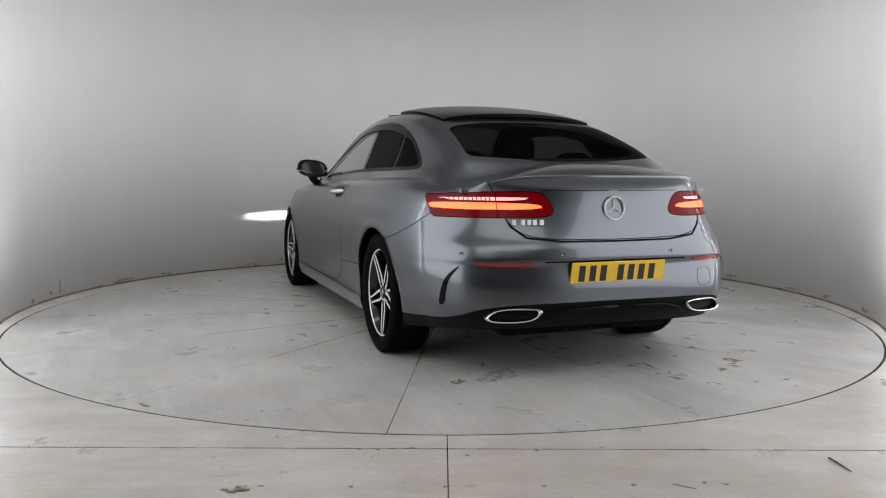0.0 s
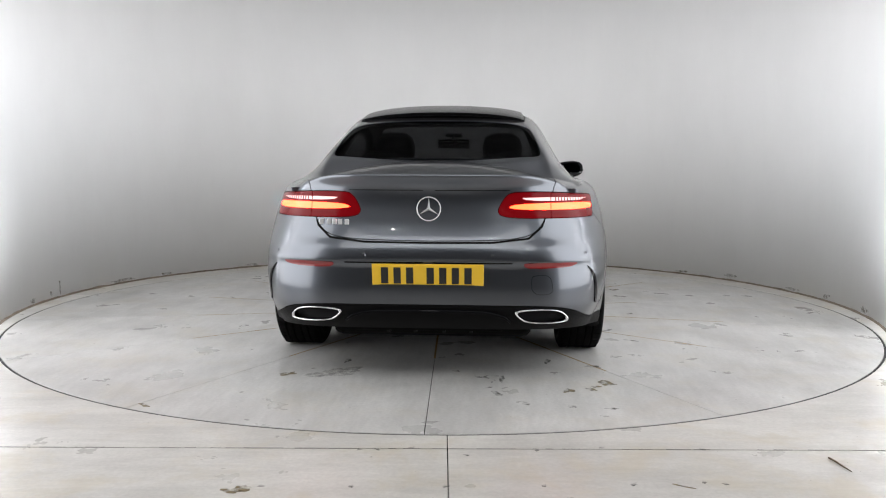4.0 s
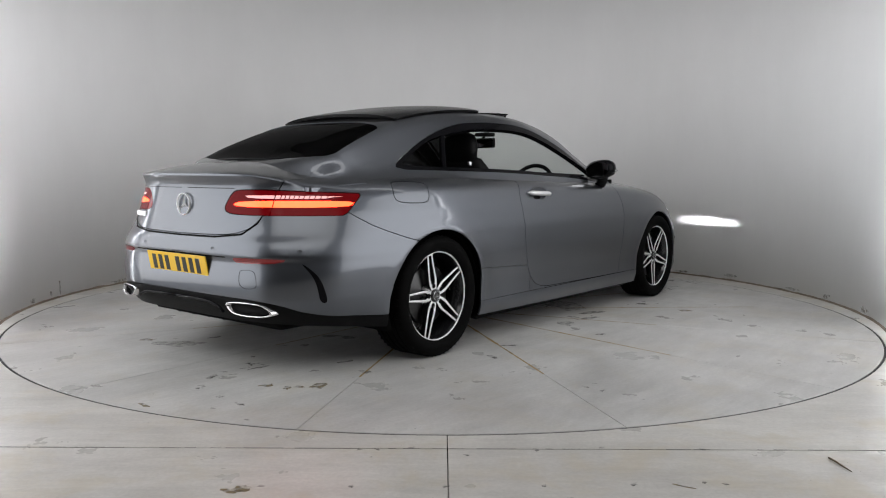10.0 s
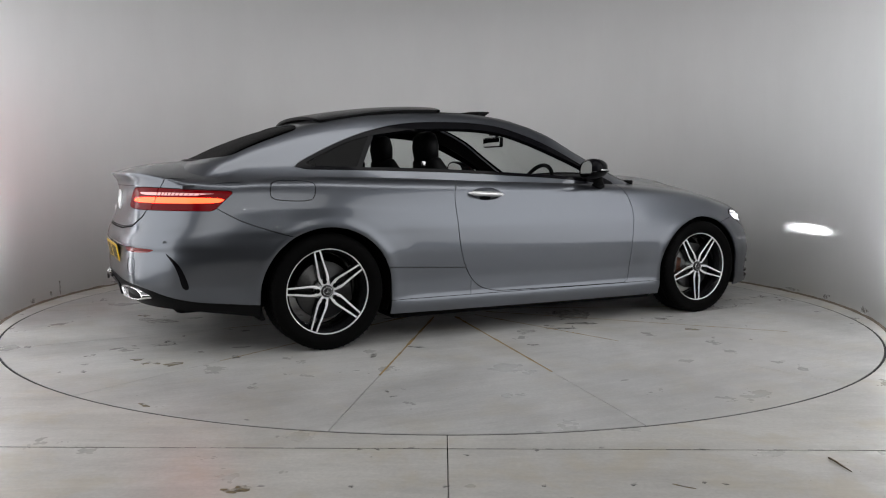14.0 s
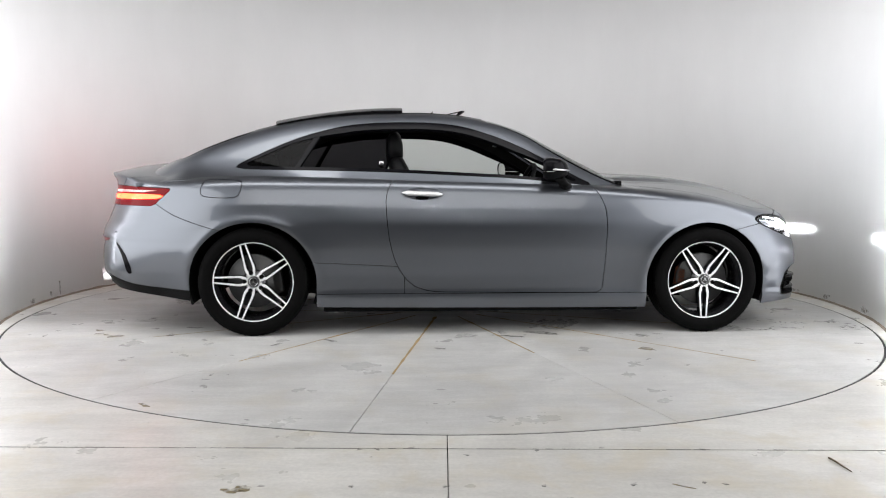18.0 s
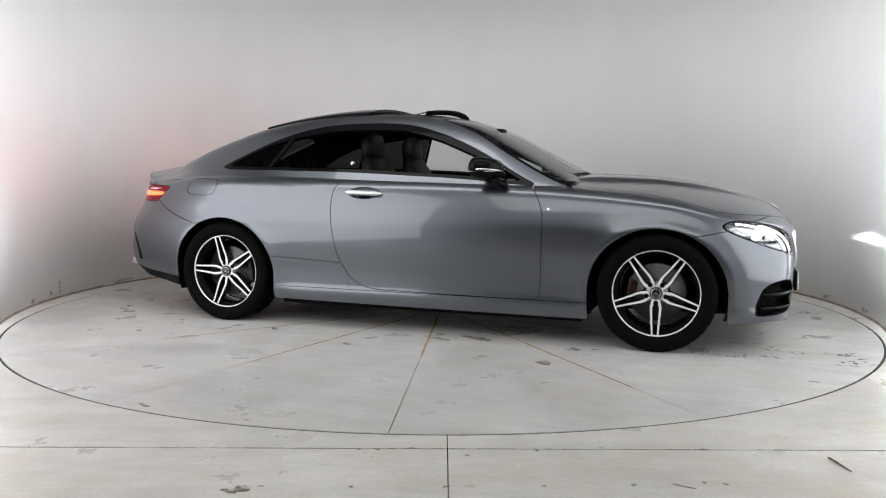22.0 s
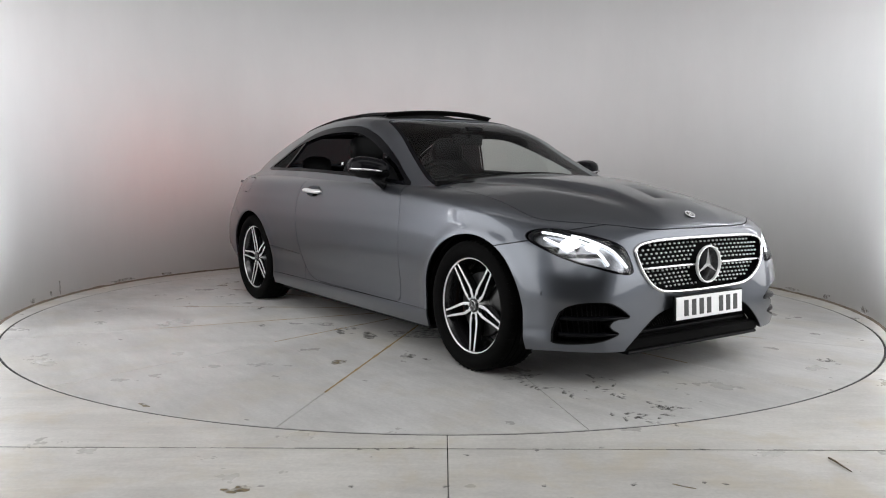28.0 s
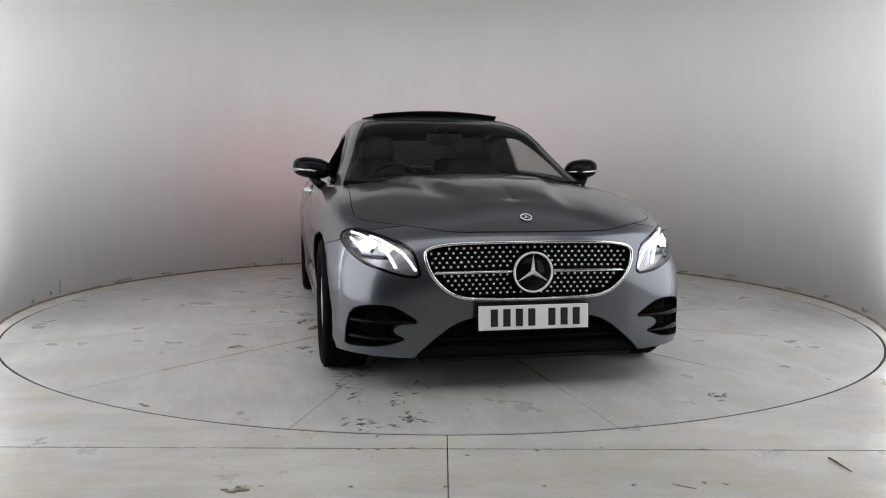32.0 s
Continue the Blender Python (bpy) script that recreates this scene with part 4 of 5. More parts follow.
# ---- wheels: turned about y, the face towards +y ----
def wheel_meshes():
    k = {}
    tread = [(0.247, -0.096), (0.256, -0.108), (0.285, -0.121), (0.306, -0.120), (0.322, -0.112), (0.331, -0.104), (0.3365, -0.090)]
    for g in (-0.060, -0.022, 0.022, 0.060):
        tread += [(0.338, g - 0.0075), (0.338, g - 0.006), (0.330, g - 0.005), (0.330, g + 0.005), (0.338, g + 0.006), (0.338, g + 0.0075)]
    tread += [(r, -h) for r, h in reversed(tread[:7])]
    k["tyre"] = mesh_of("tyre", *lathe(tread, 120))
    k["tyre"].materials.append(RUBBER)
    bm = box(0, 0, 0, 0.006, 0.034, 0.005, 0.001, 1)
    k["block"] = mesh_from(bm, "tread_block", RUBBER, False)
    k["rim"] = mesh_of("rim", *lathe([(0.215, -0.10), (0.247, -0.10), (0.247, -0.095), (0.228, -0.08), (0.218, 0.0), (0.220, 0.05), (0.236, 0.082), (0.240, 0.092)], 96))
    k["rim"].materials.append(RIM_BLACK)
    k["lip"] = mesh_of("rim_lip", *lathe([(0.2415, 0.086), (0.2420, 0.092), (0.2435, 0.0955), (0.247, 0.097), (0.2505, 0.096), (0.2515, 0.090)], 96))
    k["lip"].materials.append(POLISHED)
    # one of ten slim spokes; they stand in pairs, joined by a tip at the rim
    for sg, nm in ((1, "a"), (-1, "b")):
        path = [(0.040, sg * 0.010), (0.060, sg * 0.0185), (0.078, sg * 0.0250), (0.100, sg * 0.0258), (0.150, sg * 0.0220), (0.200, sg * 0.0187), (0.243, sg * 0.0165)]
        wid = [0.0120, 0.0096, 0.0076, 0.0066, 0.0058, 0.0053, 0.0050]
        bm = turned(bar(path, [w + 0.0025 for w in wid], 0.030, 0.074, 0.002), OUTWARD)
        for v in bm.verts:
            v.co.y += 0.012 * (math.hypot(v.co.x, v.co.z) / 0.24)**2
        k["spoke" + nm] = mesh_from(bm, "spoke", RIM_BLACK)
        bm = turned(bar(path, wid, 0.0742, 0.0775, 0.0012), OUTWARD)
        for v in bm.verts:
            v.co.y += 0.012 * (math.hypot(v.co.x, v.co.z) / 0.24)**2
        k["face" + nm] = mesh_from(bm, "spoke_face", POLISHED)
    bm = box(0.2435, 0.080, 0, 0.0085, 0.012, 0.041, 0.0015, 1)
    for v in bm.verts:
        v.co.y += 0.0115
    k["tip"] = mesh_from(bm, "spoke_tip", POLISHED, False)
    k["hub"] = mesh_of("hub", *lathe([(0.0, 0.072), (0.040, 0.072), (0.048, 0.068), (0.060, 0.045), (0.066, 0.0)], 48))
    k["hub"].materials.append(POLISHED)
    k["cap"] = mesh_of("hub_cap", *lathe([(0.0, 0.0865), (0.026, 0.0860), (0.033, 0.0840), (0.036, 0.0775), (0.036, 0.066)], 40))
    k["cap"].materials.append(RIM_BLACK)
    k["ring"] = mesh_of("cap_ring", *lathe([(0.0235, 0.0862), (0.0240, 0.0885), (0.0262, 0.0885), (0.0268, 0.0862)], 40))
    k["ring"].materials.append(SATIN)
    bm = prism([(0.0025, 0), (0, 0.023), (-0.0025, 0)], 0.003)
    k["point"] = mesh_from(turned(bm, Matrix.Translation((0, 0.086, 0)) @ OUTWARD), "badge_point", SATIN, False)
    k["nut"] = mesh_of("lug_hole", *lathe([(0.0, 0.0790), (0.0120, 0.0790), (0.0122, 0.0800), (0.0138, 0.0795), (0.0145, 0.0700)], 16))
    k["nut"].materials.append(LINER)
    k["disc"] = mesh_of("brake_disc", *lathe([(0.06, 0.0), (0.075, 0.022), (0.080, 0.012), (0.165, 0.012), (0.168, 0.008), (0.168, -0.02)], 64))
    k["disc"].materials.append(DISC)
    return k


WHEEL = wheel_meshes()


def build_wheel(ax, side, first):
    """A wheel with its tyre, rim and ten spokes; first: the angle of a pair of spokes as seen from outside, nose to the right."""
    m = pose(ax, side * 0.803, 0.338) @ (pose(0, 0, 0, 0, 0, 180) if side < 0 else Matrix())
    wheel = part("wheel", WHEEL["rim"], None, CAR, "black and polished alloy wheel", m=m)
    part("tyre", WHEEL["tyre"], None, wheel, "black rubber tyre")
    part("rim_lip", WHEEL["lip"], None, wheel)
    part("hub", WHEEL["hub"], None, wheel)
    part("hub_cap", WHEEL["cap"], None, wheel)
    part("cap_ring", WHEEL["ring"], None, wheel)
    for i in range(3):
        part("badge_point", WHEEL["point"], None, wheel, m=pose(0, 0, 0, 0, 120 * i, 0))
    for i in range(5):
        a = first + 72 * i
        turn = pose(0, 0, 0, 0, (a - 180 if side < 0 else -a), 0)
        for nm in "ab":
            part("spoke", WHEEL["spoke" + nm], None, wheel, m=turn)
            part("spoke_face", WHEEL["face" + nm], None, wheel, m=turn)
        part("spoke_tip", WHEEL["tip"], None, wheel, m=turn)
        part("lug_nut", WHEEL["nut"], None, wheel, m=turn @ pose(0.0575, 0.0, 0))
    for sg in (-1, 1):
        for i in range(60):
            part("tread_block", WHEEL["block"], None, wheel, m=pose(0, 0, 0, 0, 6 * i + 3 * (sg > 0), 0) @ pose(0.3355, sg * 0.087, 0, 0, 0, 0))
    part("brake_disc", WHEEL["disc"], None, CAR, m=m @ pose(0, 0.01, 0))
    lead = -1 if ax > 0 else 1
    bm = box(0, 0, 0, 0.07, 0.05, 0.16, 0.015)
    part("brake_caliper", bm, RUST if ax > 0 else DISC, CAR, "brake caliper behind the spokes", m=pose(ax + lead * 0.135, side * 0.80, 0.338, 0, -8 * lead, 0))


for ax, first in ((-AXLE, 33), (AXLE, 54)):
    for side in (-1, 1):
        build_wheel(ax, side, first if side < 0 else first + 20)

# wheel housings and floor pan
for ax in (-AXLE, AXLE):
    for side in (-1, 1):
        V, F = [], []
        n = 28
        for k in range(n + 1):
            a = math.pi * (-0.12 + 1.24 * k / n)
            for yy, rr in ((0.885, 0.372), (0.87, 0.392), (0.52, 0.392), (0.52, 0.10)):
                V.append((ax + 1.05 * rr * math.cos(a), side * yy, 0.338 + rr * math.sin(a)))
        for k in range(n):
            for i in range(3):
                f = [k * 4 + i, k * 4 + i + 1, k * 4 + i + 5, k * 4 + i + 4]
                F.append(f if side > 0 else f[::-1])
        part("wheel_housing", (np.array(V), F), LINER, CAR, "black wheel arch liner")
part("floor_pan", box(0, 0, 0.155, 2.02, 1.70, 0.03, 0.008), LINER, CAR)
part("floor_pan", box(-1.85, 0, 0.30, 1.0, 1.04, 0.06, 0.01), LINER, CAR)
part("floor_pan", box(1.65, 0, 0.205, 1.0, 1.04, 0.05, 0.01), LINER, CAR)
part("silencer", box(-2.05, 0, 0.27, 0.35, 1.0, 0.14, 0.05, 3), LINER, CAR)

# ---- side glass: frame strips, fixed quarter lights, and the closed panes on the car's left ----
for side in (-1, 1):
    skin = side_of(DLO_SKIN, side)
    g = poly_dist(skin[0][:, 0], skin[0][:, 2], DLO, 1)
    wide = 0.020 + 0.024 * np.clip((skin[0][:, 2] - 1.06) / 0.1, 0, 1) * np.clip((skin[0][:, 0] + 1.2) / 0.3, 0, 1)
    part("window_trim", flanged(keep(skin, -(g + wide)), 0.03), BLACK_GLOSS, CAR, "gloss black window surround")
    pane = keep(skin, g + 0.018)
    x, z = pane[0][:, 0], pane[0][:, 2]
    cutline = x - (-1.195 + (z - 1.02) * 0.62)
    part("quarter_light", inset(keep(pane, cutline + 0.012), 0.004), TINTED, CAR, "dark fixed quarter light").visible_shadow = False
    part("window_pillar", flanged(inset(keep(pane, np.abs(cutline) - 0.016), 0.002), 0.02), BLACK_GLOSS, CAR)
    if side > 0:
        mid = x - (-0.63 + (z - 1.0) * 0.45)
        rear_pane = keep(pane, np.maximum(mid + 0.012, 0.012 - cutline))
        part("rear_side_window", inset(rear_pane, 0.005), TINTED, CAR, "dark privacy glass, closed").visible_shadow = False
        part("front_side_window", inset(keep(pane, 0.012 - mid), 0.005), CLEAR, CAR, "clear glass, closed").visible_shadow = False
        part("window_post", inset(keep(pane, np.abs(mid) - 0.012), 0.002), BLACK_GLOSS, CAR)
# ---- door mirrors ----
for side in (-1, 1):
    V, F = [], []
    n, rows = 24, ((0.0, 0.80), (0.02, 1.0), (0.06, 1.02), (0.10, 0.93), (0.135, 0.74), (0.155, 0.45), (0.162, 0.12))
    for d, s in rows:
        for k in range(n):
            a = 2 * math.pi * k / n
            c, q = math.cos(a), math.sin(a)
            yy = 0.118 * s * abs(c)**0.75 * (1 if c > 0 else -1)
            zz = (0.072 if q > 0 else 0.060) * s * abs(q)**0.8 * (1 if q > 0 else -1)
            V.append((0.365 + d + 0.05 * (yy / 0.118) * -0.5, side * (0.912 + yy), 1.040 + zz + 0.012 * yy / 0.118))
    for r in range(len(rows) - 1):
        for k in range(n):
            f = [r * n + k, r * n + (k + 1) % n, (r + 1) * n + (k + 1) % n, (r + 1) * n + k]
            F.append(f if side > 0 else f[::-1])
    F.append([(len(rows) - 1) * n + k for k in range(n)][::(1 if side > 0 else -1)])
    V = np.array(V)
    top = keep((V, F), 1.030 - V[:, 2])
    low = keep((V, F), V[:, 2] - 1.026)
    mir = part("door_mirror", top, BLACK_GLOSS, CAR, "gloss black door mirror with a silver indicator strip")
    part("lower_shell", low, BLACK_TRIM, mir)
    strip = [(0.40 + 0.125 * math.sin(t * math.pi), side * (0.912 + 0.122 * math.cos(t * math.pi)), 1.028 + 0.012 * math.cos(t * math.pi)) for t in np.linspace(0.0, 0.80, 14)]
    part("indicator_strip", tube(strip, 0.0065, 8), SATIN, mir, "silver indicator strip")
    part("mirror_glass", (np.array([V[k] + (0.006, 0, 0) for k in range(n)]), [list(range(n))[::(-1 if side > 0 else 1)]]), MIRROR, mir, smooth=False)
    part("mirror_foot", tube([(0.47, side * 0.90, 0.990), (0.50, side * 0.885, 0.955), (0.52, side * 0.855, 0.935)], [0.042, 0.034, 0.045], 12, flat=0.6), BLACK_TRIM, mir)

# ---- door handles ----
for side in (-1, 1):
    yb = flank_y(-0.38, 0.888)
    bowl = lathe([(0.0, 0), (0.6, 0.004), (0.9, 0.010), (1.0, 0.018)], 32)
    Vb = bowl[0] * (0.112, 1, 0.040)
    bowl = (np.stack([Vb[:, 0] - 0.388, side * (yb - 0.0130 + Vb[:, 1] * 0.74), Vb[:, 2] + 0.886], 1), bowl[1] if side > 0 else [f[::-1] for f in bowl[1]])
    part("handle_bowl", bowl, PAINT, CAR)
    pts = [(-0.515 + 0.25 * t, side * (yb + 0.004 + 0.018 * math.sin(math.pi * t)**0.6), 0.888 - 0.010 * (t - 0.5)) for t in np.linspace(0, 1, 15)]
    part("door_handle", tube(pts, [0.010, 0.022] + [0.031] * 11 + [0.022, 0.010], 12, flat=0.5), BADGE, CAR, "satin silver door handle")

# ---- headlamps ----
for side in (-1, 1):
    skin = side_of(HEADLAMP_SKIN, side)
    V = skin[0]
    ay, z = np.abs(V[:, 1]), V[:, 2]
    slots = np.minimum(*(np.maximum(np.abs(ay - yc - 0.012) - 0.036, np.abs(z - 0.6463) - 0.010) for yc in (0.745, 0.668)))
    lamp = part("headlamp", flanged(inset(keep(skin, -slots), 0.032), 0.0), LAMP_SILVER, CAR, "lit headlamp behind a clear lens")
    rim = poly_dist(ay, z, HEADLAMP, 2)
    part("bezel", flanged(inset(keep(skin, -(rim + 0.011)), 0.006), 0.03), BLACK_GLOSS, lamp)
    # daytime strips: two sweep down from the top, a short one lies behind them
    for path in ([(0.790, 0.738), (0.755, 0.730), (0.717, 0.714), (0.685, 0.694), (0.660, 0.668), (0.640, 0.636), (0.620, 0.594)], [(0.716, 0.727), (0.680, 0.715), (0.645, 0.697), (0.610, 0.676), (0.583, 0.655), (0.555, 0.618), (0.532, 0.582)], [(0.795, 0.712), (0.770, 0.684), (0.754, 0.660)]):
        part("daytime_strip", tube([(float(nose_x(y, z_)) - 0.020, side * y, z_) for y, z_ in path], 0.0052, 8), WHITE_GLOW, lamp, "glowing white strip")
    # the beam units: a glowing lens, and below it a slot that throws the dipped beam forward
    for yc, hw in ((0.745, 0.022), (0.668, 0.022)):
        xa = float(nose_x(yc, 0.665)) - 0.030
        part("beam_lens", lathe([(0.0, 0.006), (0.018, 0.004), (0.026, 0.0), (0.028, -0.008)], 28), LENS_GLOW, lamp, "glowing white lens", m=pose(xa + 0.001, side * (yc - 0.012), 0.684 if yc > 0.7 else 0.676, 0, 0, -90 + side * 30) @ Matrix.Diagonal((1.7, 1, 1.0, 1) if yc > 0.7 else (1.2, 1, 0.75, 1)))
        xb = xa - 0.045
        part("beam_light", (np.array([(xb - 0.080, side * (yc - 0.022) - hw, 0.6485), (xb - 0.080, side * (yc - 0.022) + hw, 0.6485), (xb - 0.080, side * (yc - 0.022) + hw, 0.6565), (xb - 0.080, side * (yc - 0.022) - hw, 0.6565)]), [[0, 1, 2, 3]]), BEAM_GLOW, lamp, "bright white beam light", smooth=False)
        # a black box round the lamp with a narrow mouth that cuts the beam off above
        part("baffle", box(xb - 0.085, side * yc, 0.648, 0.004, 0.100, 0.044), LINER, lamp, smooth=False)
        part("baffle", box(xb - 0.042, side * yc, 0.6645, 0.084, 0.100, 0.011), LINER, lamp, smooth=False)
        part("baffle", box(xb - 0.042, side * yc, 0.630, 0.084, 0.100, 0.011), LINER, lamp, smooth=False)
        part("baffle", box(xb - 0.002, side * yc, 0.6556, 0.003, 0.100, 0.009), LINER, lamp, smooth=False)
        part("baffle", box(xb - 0.002, side * yc, 0.6395, 0.003, 0.100, 0.010), LINER, lamp, smooth=False)
        for dy in (-1, 1):
            part("baffle", box(xb - 0.042, side * yc + dy * (hw + 0.012 + (0.012 if dy * side < 0 else 0)), 0.648, 0.085, 0.012, 0.044), LINER, lamp, smooth=False)
    part("lens", skin, LENS, lamp, "clear plastic lens").visible_shadow = False

# ---- radiator grille ----
back = part("grille", flanged(inset(GRILLE_SKIN, 0.045), 0.0), LINER, CAR, "black grille with chrome pins and a star")
loop = smooth_loop([(y, z) for y, z in GRILLE if y > 0] + [(-y, z) for y, z in reversed(GRILLE) if y > 0], 2)
part("grille_frame", tube([(float(nose_x(y, z)) + 0.004, y, z) for y, z in loop], 0.0085, 8, closed=True), CHROME, back, "chrome grille frame")
part("grille_wall", flanged(inset(keep(GRILLE_SKIN, -(poly_dist(np.abs(GRILLE_SKIN[0][:, 1]), GRILLE_SKIN[0][:, 2], GRILLE, 2) + 0.004)), 0.0), 0.045), BLACK_GLOSS, back)
pin = mesh_of("chrome_pin", *lathe([(0.0, 0.006), (0.0034, 0.0055), (0.0052, 0.003), (0.0056, 0.0), (0.0032, -0.006)], 10))
pin.materials.append(POLISHED)
for r in range(12):
    zr = 0.458 + r * 0.0205
    if abs(zr - 0.577) < 0.013:
        continue
    span = 17 + 0
    for c in range(-span, span + 1):
        y = (c + 0.5 * (r % 2)) * 0.0325 * (1 + 0.02 * (r - 6) / 6)
        zz = zr - 0.006 * (y / 0.45)**2
        if poly_dist(np.array([abs(y)]), np.array([zz]), GRILLE, 2)[0] > -0.020 or math.hypot(y, zz - 0.572) < 0.105:
            continue
        x = float(nose_x(y, zz)) - 0.020
        o = part("chrome_pin", pin, None, back, m=pose(x, y, zz, 0, 0, -90) @ Matrix.Diagonal((1.05, 1, 0.95, 1)))
for side in (-1, 1):
    pts = [(float(nose_x(y, 0.577)) - 0.004 + 0.010 * (1 - abs(y) / 0.46), y, 0.577 - 0.004 * (y / 0.45)**2) for y in np.linspace(side * 0.10, side * 0.452, 12)]
    part("louvre", tube(pts, 0.0095, 10, flat=0.75), CHROME, back, "chrome cross bar")


def star(r, thick, name, parent, m, mat=BADGE, ring=0.08, back_mat=None):
    """A three-pointed star in a ring; its face lies towards +y of m."""
    hub = part(name, lathe([(r * (1 - ring), 0), (r * (1 - ring * 0.8), thick), (r * (1 - ring * 0.3), thick * 1.1), (r, thick * 0.6), (r, 0)], 48), mat, parent, "chrome ring and three-pointed star", m=m)
    for i in range(3):
        bm = bmesh.new()
        w = r * 0.135
        a, b, t, c = (bm.verts.new(p) for p in ((-w * 0.87, w * 0.5, 0), (w * 0.87, w * 0.5, 0), (0, r * 0.95, 0), (0, 0, thick * 1.25)))
        bm.faces.new((a, c, t))
        bm.faces.new((c, b, t))
        bm.faces.new((a, b, c))
        turned(bm, pose(0, 0, 0, 0, 120 * i, 0) @ OUTWARD)
        bmesh.ops.recalc_face_normals(bm, faces=bm.faces)
        part("star_point", bm, mat, hub, smooth=False)
    if back_mat:
        part("badge_base", lathe([(0.0, 0.001), (r * 0.98, 0.001), (r * 0.98, -0.006)], 48), back_mat, hub)
    return hub


star(0.094, 0.014, "star_badge", CAR, pose(2.202, 0, 0.572, 0, 0, -90), ring=0.10, back_mat=BLACK_GLOSS)
star(0.058, 0.010, "rear_star_badge", CAR, pose(float(tail_x(0, 0.851)) - 0.004, 0, 0.851, 0, 0, 90), ring=0.10)
star(0.028, 0.004, "bonnet_badge", CAR, pose(2.086, 0, 0.815, 0, 0, -90) @ pose(0, 0, 0, 60, 0, 0), BADGE, ring=0.2, back_mat=INK)

# ---- lower front: air intakes, splitter, fins ----
for side in (-1, 1):
    skin = side_of(INTAKE_SKIN, side)
    well = part("side_intake", flanged(inset(skin, 0.06), 0.0), LINER, CAR, "black side air intake with two fins")
    V = skin[0]
    part("intake_wall", flanged(inset(keep(skin, -(poly_dist(np.abs(V[:, 1]), V[:, 2], INTAKE, 1) + 0.004)), 0.001), 0.06), BLACK_TRIM, well)
    for zc, y0, y1 in ((0.348, 0.53, 0.815), (0.272, 0.585, 0.818)):
        ys = np.linspace(y0, y1, 14)
        V, F = [], []
        for y in ys:
            xo = float(nose_x(y, zc)) - 0.004
            t = 0.010 if y > y0 + 0.03 else 0.006
            V += [(xo - 0.07, side * y, zc - t), (xo, side * y, zc - t * 0.7), (xo + 0.003, side * y, zc), (xo, side * y, zc + t * 0.7), (xo - 0.07, side * y, zc + t)]
        for i in range(len(ys) - 1):
            for j in range(4):
                f = [i * 5 + j, i * 5 + j + 1, i * 5 + j + 6, i * 5 + j + 5]
                F.append(f if side < 0 else f[::-1])
        part("fin", (np.array(V), F), BLACK_GLOSS, well)
    # mesh behind the fins
    for i in range(14):
        y = 0.60 + i * 0.019
        x = float(nose_x(y, 0.33)) - 0.05
        part("mesh_wire", tube([(x, side * y, 0.26), (float(nose_x(y + 0.02, 0.33)) - 0.05, side * (y + 0.012), 0.41)], 0.0022, 5), BLACK_TRIM, well)
low = part("lower_intake", flanged(inset(LOWER_SKIN, 0.07), 0.0), LINER, CAR, "black lower air intake with a honeycomb mesh")
Vl = LOWER_SKIN[0]
part("intake_wall", flanged(inset(keep(LOWER_SKIN, -(poly_dist(np.abs(Vl[:, 1]), Vl[:, 2], LOWER, 2) + 0.004)), 0.001), 0.06), BLACK_TRIM, low)
for zc, half, out in ((0.262, 0.42, -0.045), (0.212, 0.475, -0.030), (0.174, 0.505, -0.012)):
    ys = np.linspace(-half, half, 40)
    V, F = [], []
    for y in ys:
        xo = float(nose_x(y * 0.9, max(zc, 0.2))) + out
        V += [(xo - 0.10, y, zc - 0.012), (xo - 0.008, y, zc - 0.010), (xo, y, zc - 0.002), (xo - 0.006, y, zc + 0.006), (xo - 0.10, y, zc + 0.012)]
    for i in range(len(ys) - 1):
        for j in range(4):
            F.append([i * 5 + j, i * 5 + j + 1, i * 5 + j + 6, i * 5 + j + 5][::-1])
    part("splitter" if zc < 0.2 else "cross_blade", (np.array(V), F), BLACK_TRIM, low)
for i in range(-26, 27):
    y = i * 0.018
    x = float(nose_x(y, 0.32)) - 0.058
    for d in (-1, 1):
        if abs(y) < 0.46:
            part("mesh_wire", tube([(x, y - d * 0.03, 0.275), (x, y + d * 0.03, 0.375 if abs(y) < 0.3 else 0.34)], 0.0022, 4), BLACK_TRIM, low)

# ---- rear lamps ----
LOW_BAND = [(0.352, 0.860), (0.42, 0.874), (0.60, 0.879), (0.802, 0.877), (0.808, 0.862), (0.80, 0.846), (0.60, 0.846), (0.42, 0.848)]
TOP_BAND = [(0.385, 0.892), (0.400, 0.903), (0.62, 0.906), (0.80, 0.899), (0.803, 0.890), (0.60, 0.887)]
for side in (-1, 1):
    skin = side_of(TAILLAMP_SKIN, side)
    for lo, hi in ((0.0, 0.5745), (0.5785, 1.0)):
        ay = np.abs(skin[0][:, 1])
        cell = keep(skin, np.maximum(lo - ay, ay - hi))
        lamp = part("tail_lamp", flanged(inset(cell, 0.020), 0.0), LINER, CAR, "lit red rear lamp")
        rest = cell
        for nm, band, mat in (("glow_band", LOW_BAND, RED_GLOW), ("clear_band", TOP_BAND, PINK_GLOW)):
            g = poly_dist(np.abs(rest[0][:, 1]), rest[0][:, 2], band, 2)
            piece = keep(rest, g)
            if piece[1]:
                part(nm, inset(piece, 0.0015), mat, lamp)
            rest = keep(rest, -g)
        if lo > 0.5:
            for y in np.linspace(0.60, 0.785, 13):
                part("lamp_rib", tube([(float(tail_x(y, z)) - 0.0005, side * y, z) for z in (0.886, 0.905)], 0.0022, 5), RED_LENS, lamp)
        part("red_cover", flanged(rest, 0.018), RED_LENS, lamp, "dark red lamp cover")


